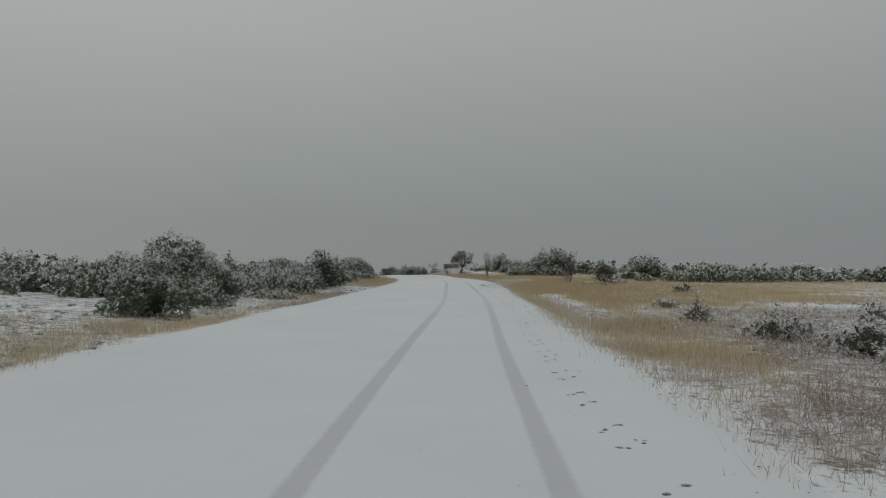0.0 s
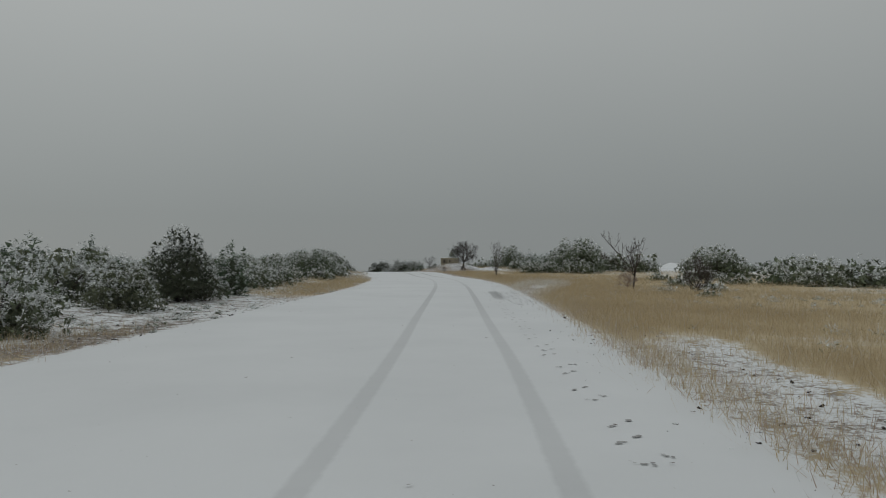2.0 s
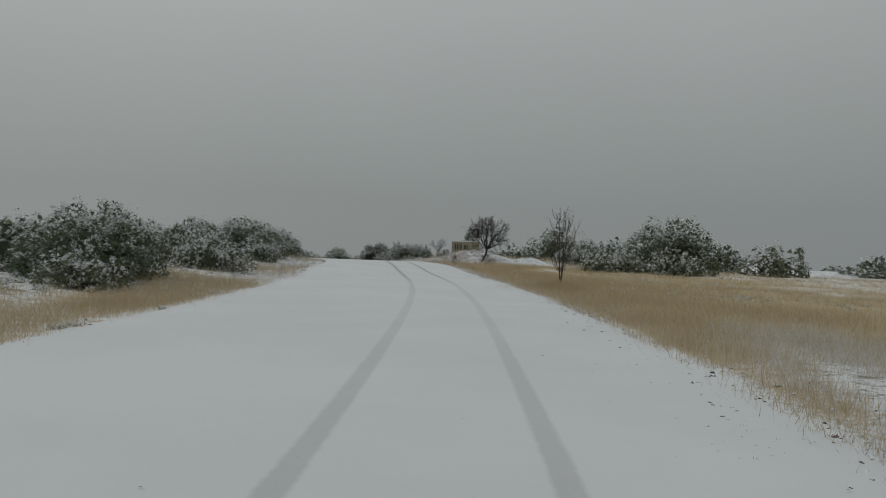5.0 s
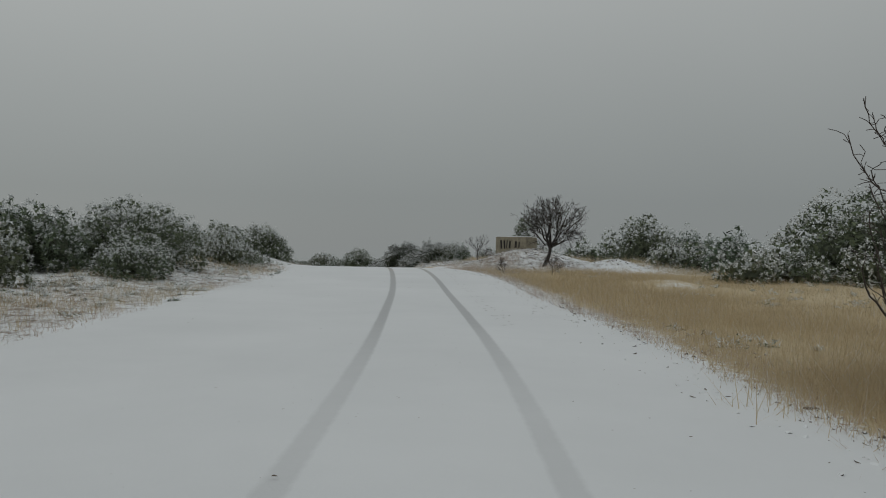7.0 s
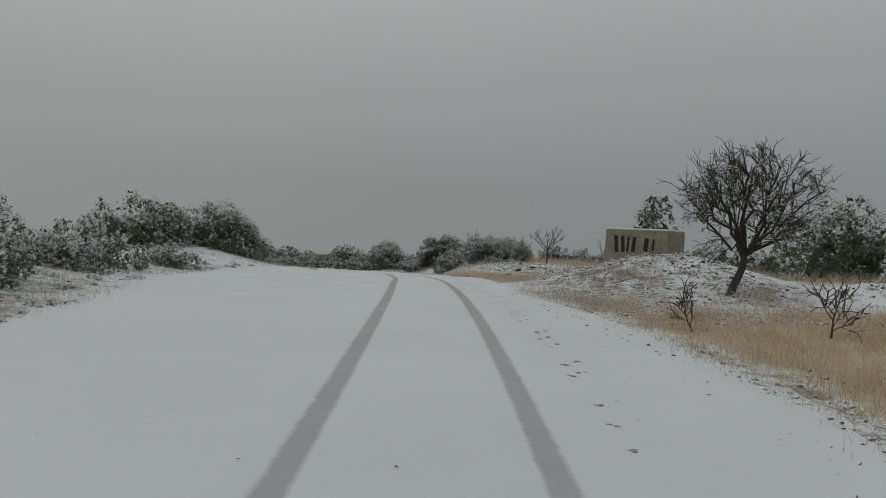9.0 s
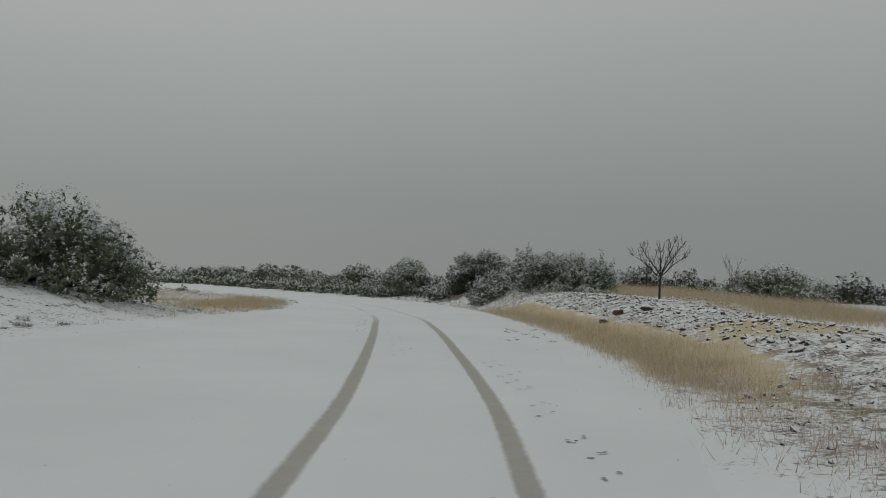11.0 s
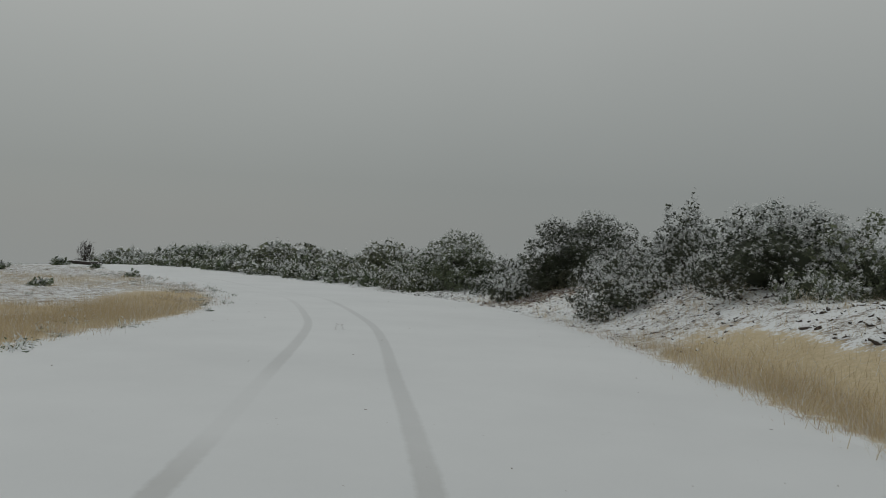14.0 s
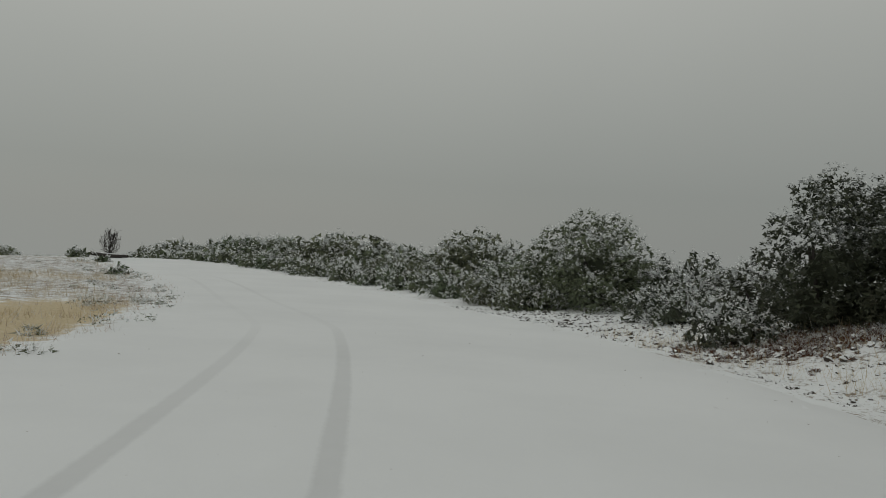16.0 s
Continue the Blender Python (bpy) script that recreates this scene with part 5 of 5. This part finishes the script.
def beside(s_, off):
    """The place off metres right of the carriageway at station s_."""
    cx, cy, wr, tx, ty = (np.interp(s_, LINE_S, c) for c in (LINE[:, 0], LINE[:, 1], LINE[:, 4], LINE_T[:, 0], LINE_T[:, 1]))
    return float(cx + (wr + off) * ty), float(cy - (wr + off) * tx)


rock = np.random.default_rng(77)
small = []
for i in range(5600):
    s_ = 98 + 56 * rock.random()
    off = 2.3 + 3.8 * rock.random() if 108 < s_ < 134 else 0.5 + (5.0 if s_ < 138 else 3.2) * rock.random()**0.9
    x_, y_ = beside(s_, off)
    big = i % 19 == 0
    size = (0.09 + 0.18 * rock.random()**2.4) * (0.7 + 0.3 * float(ramp(s_, 110, 118)) - 0.25 * float(ramp(s_, 128, 136))) if big else (0.04 + 0.11 * rock.random()**1.7) * (0.62 + 0.38 * float(ramp(s_, 110, 118)) - 0.25 * float(ramp(s_, 128, 136)))
    m = pose(x_, y_, at(x_, y_) + size * 0.08, rock.random() * 40, rock.random() * 40, rock.random() * 360) @ Matrix.Diagonal((size, size * (0.6 + 0.5 * rock.random()), size * (0.7 + 0.4 * rock.random()), 1))
    if big:
        part("stone", STONE_MESHES[i % 6], ground, m=m)
    else:
        p, f = CHIPS[i % 10], CHIP_FACES
        a = np.array(m)
        small.append((p @ a[:3, :3].T + a[:3, 3], f))
for i in range(5200):
    # closer rubble where the bank comes down to the road
    s_, off = (96.5 + 15 * rock.random(), 0.7 + 5.5 * rock.random()) if i % 5 < 2 else (136 + 20 * rock.random(), 0.4 + 4.2 * rock.random())
    x_, y_ = beside(s_, off)
    size = (0.035 + 0.1 * rock.random()**2) * (1.45 if 145 < s_ < 152 else 1)
    a = np.array(pose(x_, y_, at(x_, y_) + size * 0.02, rock.random() * 50, rock.random() * 50, rock.random() * 360) @ Matrix.Diagonal((size, size * (0.6 + 0.5 * rock.random()), size * 0.9, 1)))
    small.append((CHIPS[i % 10] @ a[:3, :3].T + a[:3, 3], CHIP_FACES))
for i in range(2400):
    # clods and pebbles along both road edges
    if i % 5 == 1:
        x_, y_ = beside(40 + 15 * rock.random(), -0.9 + 1.4 * rock.random())
    elif i % 3:
        x_, y_ = beside(14 + 86 * rock.random(), -0.7 + 2.2 * rock.random()**0.6)
    else:
        x_, y_ = beside((96 + 28 * rock.random()) if i % 2 else (30 + 17 * rock.random()), 0)
        s_, d_, k_ = along(x_, y_)
        back = LINE[k_[0], 3] + LINE[k_[0], 4] + (0.3 + 3.2 * rock.random() if i % 2 else 0.1 + 1.6 * rock.random())
        x_, y_ = x_ - back * LINE_T[k_[0], 1], y_ + back * LINE_T[k_[0], 0]
    size = (0.02 + 0.055 * rock.random()**3) * (0.8 if i % 5 == 1 else 1)
    a = np.array(pose(x_, y_, at(x_, y_) + 0.01, rock.random() * 40, rock.random() * 40, rock.random() * 360) @ Matrix.Diagonal((size, size, size, 1)))
    small.append((CHIPS[i % 10] @ a[:3, :3].T + a[:3, 3], CHIP_FACES))
snowy = []
for i in range(3400):
    # snowy lumps on the rough shoulder beside the field
    s_ = 62 + 40 * rock.random() if i % 3 else 38 + 24 * rock.random()
    x_, y_ = beside(s_, -0.45 + 1.15 * rock.random() + 0.25 * math.sin(s_ * 0.9))
    size = 0.015 + 0.04 * rock.random()**2.5
    a = np.array(pose(x_, y_, at(x_, y_) + 0.006, rock.random() * 40, rock.random() * 40, rock.random() * 360) @ Matrix.Diagonal((size * 1.5, size * 1.2, size * 0.8, 1)))
    snowy.append((CHIPS[i % 10] @ a[:3, :3].T + a[:3, 3], CHIP_FACES))
for cx_, cy_, r_ in ((1.2, 105.4, 2.4), (5.9, 102.8, 1.1)):
    for i in range(90):
        x_, y_ = cx_ + r_ * 0.6 * rock.normal(), cy_ + r_ * 0.5 * rock.normal()
        size = 0.03 + 0.07 * rock.random()**2
        a = np.array(pose(x_, y_, at(x_, y_) + 0.005, rock.random() * 40, rock.random() * 40, rock.random() * 360) @ Matrix.Diagonal((size, size, size, 1)))
        small.append((CHIPS[i % 10] @ a[:3, :3].T + a[:3, 3], CHIP_FACES))
tagged(part("snow_lumps", mesh_of("snow_lumps", *join(snowy), M_FROST)), "frozen lumps of snow and earth on the road shoulder", "snow", kind="stuff")
rubble = part("rubble", mesh_of("rubble", *join(small), M_STONE))
tagged(rubble, "small brown stones half buried in snow on the bank", "rubble", kind="stuff")
for x_, y_, k_, w_, d_, h_, mat_, text in ((-3.07, 123.8, 4, 0.4, 0.32, 0.24, M_RED, "reddish brown boulder on the snowy stone bank"),
                                          (-2.33, 123.4, 1, 0.42, 0.32, 0.27, M_STONE, "dark brown boulder on the snowy stone bank"),
                                          (-3.5, 122.9, 3, 0.4, 0.3, 0.26, M_STONE, "dark brown boulder on the snowy stone bank")):
    stone = tagged(new("boulder", mesh_of("boulder", *STONES[k_], mat_, True)), text, "boulder")
    stone.matrix_basis = pose(x_, y_, at(x_, y_) + 0.06, 10, 15, 40 * k_) @ Matrix.Diagonal((w_, d_, h_ * 1.5, 1))

# ---- fallen twigs on the snow ----
stick = np.random.default_rng(12)
for x_, y_, n_ in ((-5.83, 119.8, 0.3), (-5.6, 119.35, 0.4), (-5.27, 118.67, 0.42), (-5.73, 119.1, 0.22), (-5.23, 120.35, 0.26), (-4.98, 117.47, 0.26), (-5.38, 121.81, 0.36), (-4.86, 118.78, 0.24), (-4.63, 116.93, 0.3), (-5.29, 116.64, 0.26), (-5.45, 116.69, 0.16)):
    n_ *= 0.62
    twig = thing("fallen_twig", "thin dark dead twig lying on the snow", "twig", pose(x_, y_, at(x_, y_) + 0.022, 0, 0, 360 * stick.random()))
    way = bend(stick, (-n_ / 2, 0, 0), (n_ / 2, 0, 0.01), 0.06, 6)
    part("stem", mesh_of("stem", *tube(way, np.linspace(0.005, 0.002, 6), 5), M_BARK, True), twig)
    for j in (2, 3, 4):
        part("side_shoot", mesh_of("side_shoot", *tube(bend(stick, way[j], way[j] + np.array([0.05, 0.06 * (-1)**j, 0.02]), 0.05, 4), np.linspace(0.004, 0.002, 4), 4), M_BARK, True), twig)

# ---- footprints, dead leaves and slush on the road ----
foot = np.random.default_rng(9)
prints = []
for a_, b_, p_, q_, big in ((2.5, 52.0, 1.28, 1.28, 0.78), (79.0, 104.0, 1.25, 1.38, 0.85), (104.0, 113.0, 1.38, 1.0, 0.7), (113.0, 120.5, -0.25, -0.45, 0.5), (117.5, 122.6, -1.05, -1.1, 0.8)):
    s_ = a_
    step = 0
    while s_ < b_:
        k = np.searchsorted(LINE_S, s_)
        lateral = float(np.interp(s_, *TRACK.T)) + p_ + (q_ - p_) * (s_ - a_) / (b_ - a_) + 0.03 * foot.normal()
        c = np.array([LINE[k, 0] + lateral * LINE_T[k, 1], LINE[k, 1] - lateral * LINE_T[k, 0]])
        t_ = LINE_T[k]
        for fore, lr in ((0.0, -0.07), (0.17, 0.07)):
            o = c + t_ * fore + np.array([t_[1], -t_[0]]) * lr
            for bit in range(3):
                ln, wd = big * (0.015 + 0.013 * foot.random()), big * (0.019 + 0.016 * foot.random())
                q = o + 0.022 * foot.normal(size=2)
                ang = np.arange(8) * 2 * np.pi / 8
                wob = 0.6 + 0.7 * foot.random((8, 1))
                rim = q[None] + (t_[None] * (np.cos(ang) * ln)[:, None] + np.array([t_[1], -t_[0]])[None] * (np.sin(ang) * wd)[:, None]) * wob
                v = np.concatenate([np.column_stack([rim, np.full(8, LINE[k, 2] + 0.0185 + 0.0012 * bit)]), [[*q, LINE[k, 2] + 0.0182 + 0.0012 * bit]]])
                prints.append((v, np.array([[j, (j + 1) % 8, 8] for j in range(8)])))
        step += 1
        s_ += 0.68 + 0.08 * foot.random()
# a short slushy tread print between the wheel tracks
for i in range(16):
    s_, off = 135.6 + 0.1 * i + 0.03 * foot.normal(), 0.045 * (-1)**i + 0.02 * foot.normal()
    k = np.searchsorted(LINE_S, s_)
    q = LINE[k, :2] + LINE_T[k] * (s_ - LINE_S[k]) + np.array([LINE_T[k][1], -LINE_T[k][0]]) * (-0.76 - 0.08 * (s_ - 136) + off)
    ang = np.arange(8) * 2 * np.pi / 8
    rim = q[None] + np.column_stack([np.cos(ang), np.sin(ang)]) * 0.03 * (0.4 + 0.8 * foot.random((8, 1)))
    z_ = float(np.interp(s_, LINE_S, LINE[:, 2])) + 0.019
    prints.append((np.concatenate([np.column_stack([rim, np.full(8, z_)]), [[*q, z_ - 0.0004]]]), np.array([[j, (j + 1) % 8, 8] for j in range(8)])))
tagged(part("footprints", mesh_of("footprints", *join(prints), M_WET)), "line of slushy footprints in the thin snow", "footprints", kind="stuff")

leaf = []
for i in range(900):
    s_ = -5 + 155 * foot.random()
    k = np.searchsorted(LINE_S, s_)
    edge = LINE[k, 4] if foot.random() < 0.75 else -LINE[k, 3]
    lateral = edge * (1 - 0.35 * foot.random()**2.2) if i % 4 else edge * (2 * foot.random() - 1)
    c = np.array([LINE[k, 0] + lateral * LINE_T[k, 1], LINE[k, 1] - lateral * LINE_T[k, 0], LINE[k, 2] + 0.022])
    r = 0.004 + 0.009 * foot.random()**2
    ang = foot.random() * 6.28 + np.array([0, 1.2, 2.9, 4.4])
    v = c[None] + np.column_stack([np.cos(ang) * r * 1.6, np.sin(ang) * r, foot.random(4) * 0.008])
    leaf.append((v, np.array([[0, 1, 2, 3]])))
tagged(part("leaf_litter", mesh_of("leaf_litter", *join(leaf), M_SPECK)), "scattered dead leaves and pebbles on the snow", "litter", kind="stuff")

# ---- weeds and dead brush ----
for x_, y_, w_, h_, text in ((2.65, 5.3, 0.62, 0.36, "tangled red-brown dead brush at the snowy road edge"), (3.35, 6.0, 0.55, 0.34, "tangled red-brown dead brush at the snowy road edge"),
                             (3.5, 5.1, 0.6, 0.36, "tangled red-brown dead brush at the snowy road edge"), (4.6, 9.8, 0.6, 0.38, "low brown dead brush with snow in its twigs"),
                             (5.6, 7.4, 0.6, 0.38, "low brown dead brush with snow in its twigs"), (6.3, 13.2, 0.8, 0.42, "low brown dead brush with snow in its twigs"),
                             (8.4, 13.0, 0.9, 0.4, "low brown dead brush with snow in its twigs")):
    dome_tree(x_, y_, text, int(60 + 10 * x_), [(0, 0, -0.05), (0, 0, 0.02), (0.01, 0, 0.05)], (0, 0, 0.03), (w_, w_, h_), (13, 5, 4, 2), 0.006, 0.0013, M_BRUSH, 0.25, -0.05, "dead_brush")
dome_tree(10.7, 49.5, "grey-brown leafless thicket of fine twigs in the field", 64, [(0, 0, -0.1), (0, 0, 0.05), (0.02, 0, 0.15)], (0, 0, 0.35), (0.75, 0.7, 1.15), (13, 5, 4, 2), 0.03, 0.006, M_TWIG, 0.5, 0.0, "dead_brush")
dome_tree(8.8, 53.2, "brown leafless thicket at the foot of the slanting tree", 68, [(0, 0, -0.1), (0, 0, 0.05), (0.02, 0, 0.12)], (0, 0, 0.2), (0.5, 0.5, 0.75), (9, 4, 4, 2), 0.025, 0.006, M_BRUSH, 0.4, 0.0, "dead_brush")
bare_tree(0.6, 96.5, 0.8, "thin leafless sapling in the dry grass", 65, 3, (5, 4, 3), 0.6, (0, 0, 1), 0.4, 0.012, 0.05, None, "sapling")
bare_tree(2.4, 96.6, 0.8, "thin leafless sapling in the dry grass", 66, 3, (5, 4, 3), 0.6, (0, 0, 1), 0.4, 0.012, 0.05, None, "sapling")
bare_tree(1.5, 133.0, 1.8, "thin leafless sapling beyond the bank", 67, 3, (6, 4, 3), 0.4, (0, 0, 1), 0.5, 0.02, 0.08, None, "sapling", 0.8)
log = thing("fallen_log", "snow-topped fallen trunk lying beside the dead tree", "log", pose(-50.6, 169.6, at(-50.6, 169.6) + 0.15, 0, 0, 20))
part("trunk", mesh_of("trunk", *tube([(-1.3, 0, 0.1), (-0.6, 0.05, 0.05), (0.3, 0, 0), (1.2, 0.1, 0.05)], (0.1, 0.14, 0.15, 0.1), 8), M_BARK, True), log)

# ---- painted bars on the tank ----
for u_, w_, h_ in ((-0.56, 0.11, 0.46), (-0.37, 0.1, 0.44), (-0.22, 0.06, 0.42), (-0.05, 0.1, 0.4), (0.3, 0.12, 0.36), (0.5, 0.06, 0.32)):
    bar = part("painted_bar", from_bm("painted_bar", box(-w_ / 2, w_ / 2, -0.006, 0.004, -h_ / 2, h_ / 2, 0.003), M_PAINT), tank_body, "black spray-painted bar")
    bar.matrix_basis = pose(u_, -0.003, 0.55, 0, 4 - 9 * (u_ < -0.3), 0)

# ---- low scrub on the falling ground left of the bend ----
for x_, y_, w_, h_ in ((-58.0, 166.0, 5.0, 1.1), (-63.0, 170.0, 4.5, 1.2), (-47.0, 158.0, 1.6, 0.7), (-40.0, 150.0, 1.2, 0.5), (-33.0, 147.0, 1.0, 0.45), (-29.0, 139.0, 1.2, 0.5),
                       (-52.0, 168.5, 1.5, 0.8), (-70.0, 175.0, 5.0, 1.3), (-36.0, 156.5, 0.9, 0.5), (-44.5, 163.5, 1.0, 0.6)):
    shrub(x_, y_, w_, h_, "low", 0.5, group="far scrub")
for x_, y_, w_, h_ in ((14.7, 63.4, 1.6, 0.6), (9.6, 49.6, 1.2, 0.4), (11.6, 50.6, 1.5, 0.5), (14.3, 67.5, 1.6, 0.6), (12.6, 53.5, 1.4, 0.5), (10.9, 34.0, 0.9, 0.5), (12.4, 57.0, 1.6, 0.6), (16.4, 60.5, 1.8, 0.7), (9.9, 46.0, 1.0, 0.4)):
    shrub(x_, y_, w_, h_, "low", 0.5, "low heath shrub half covered by snow in the field", group="field shrubs")
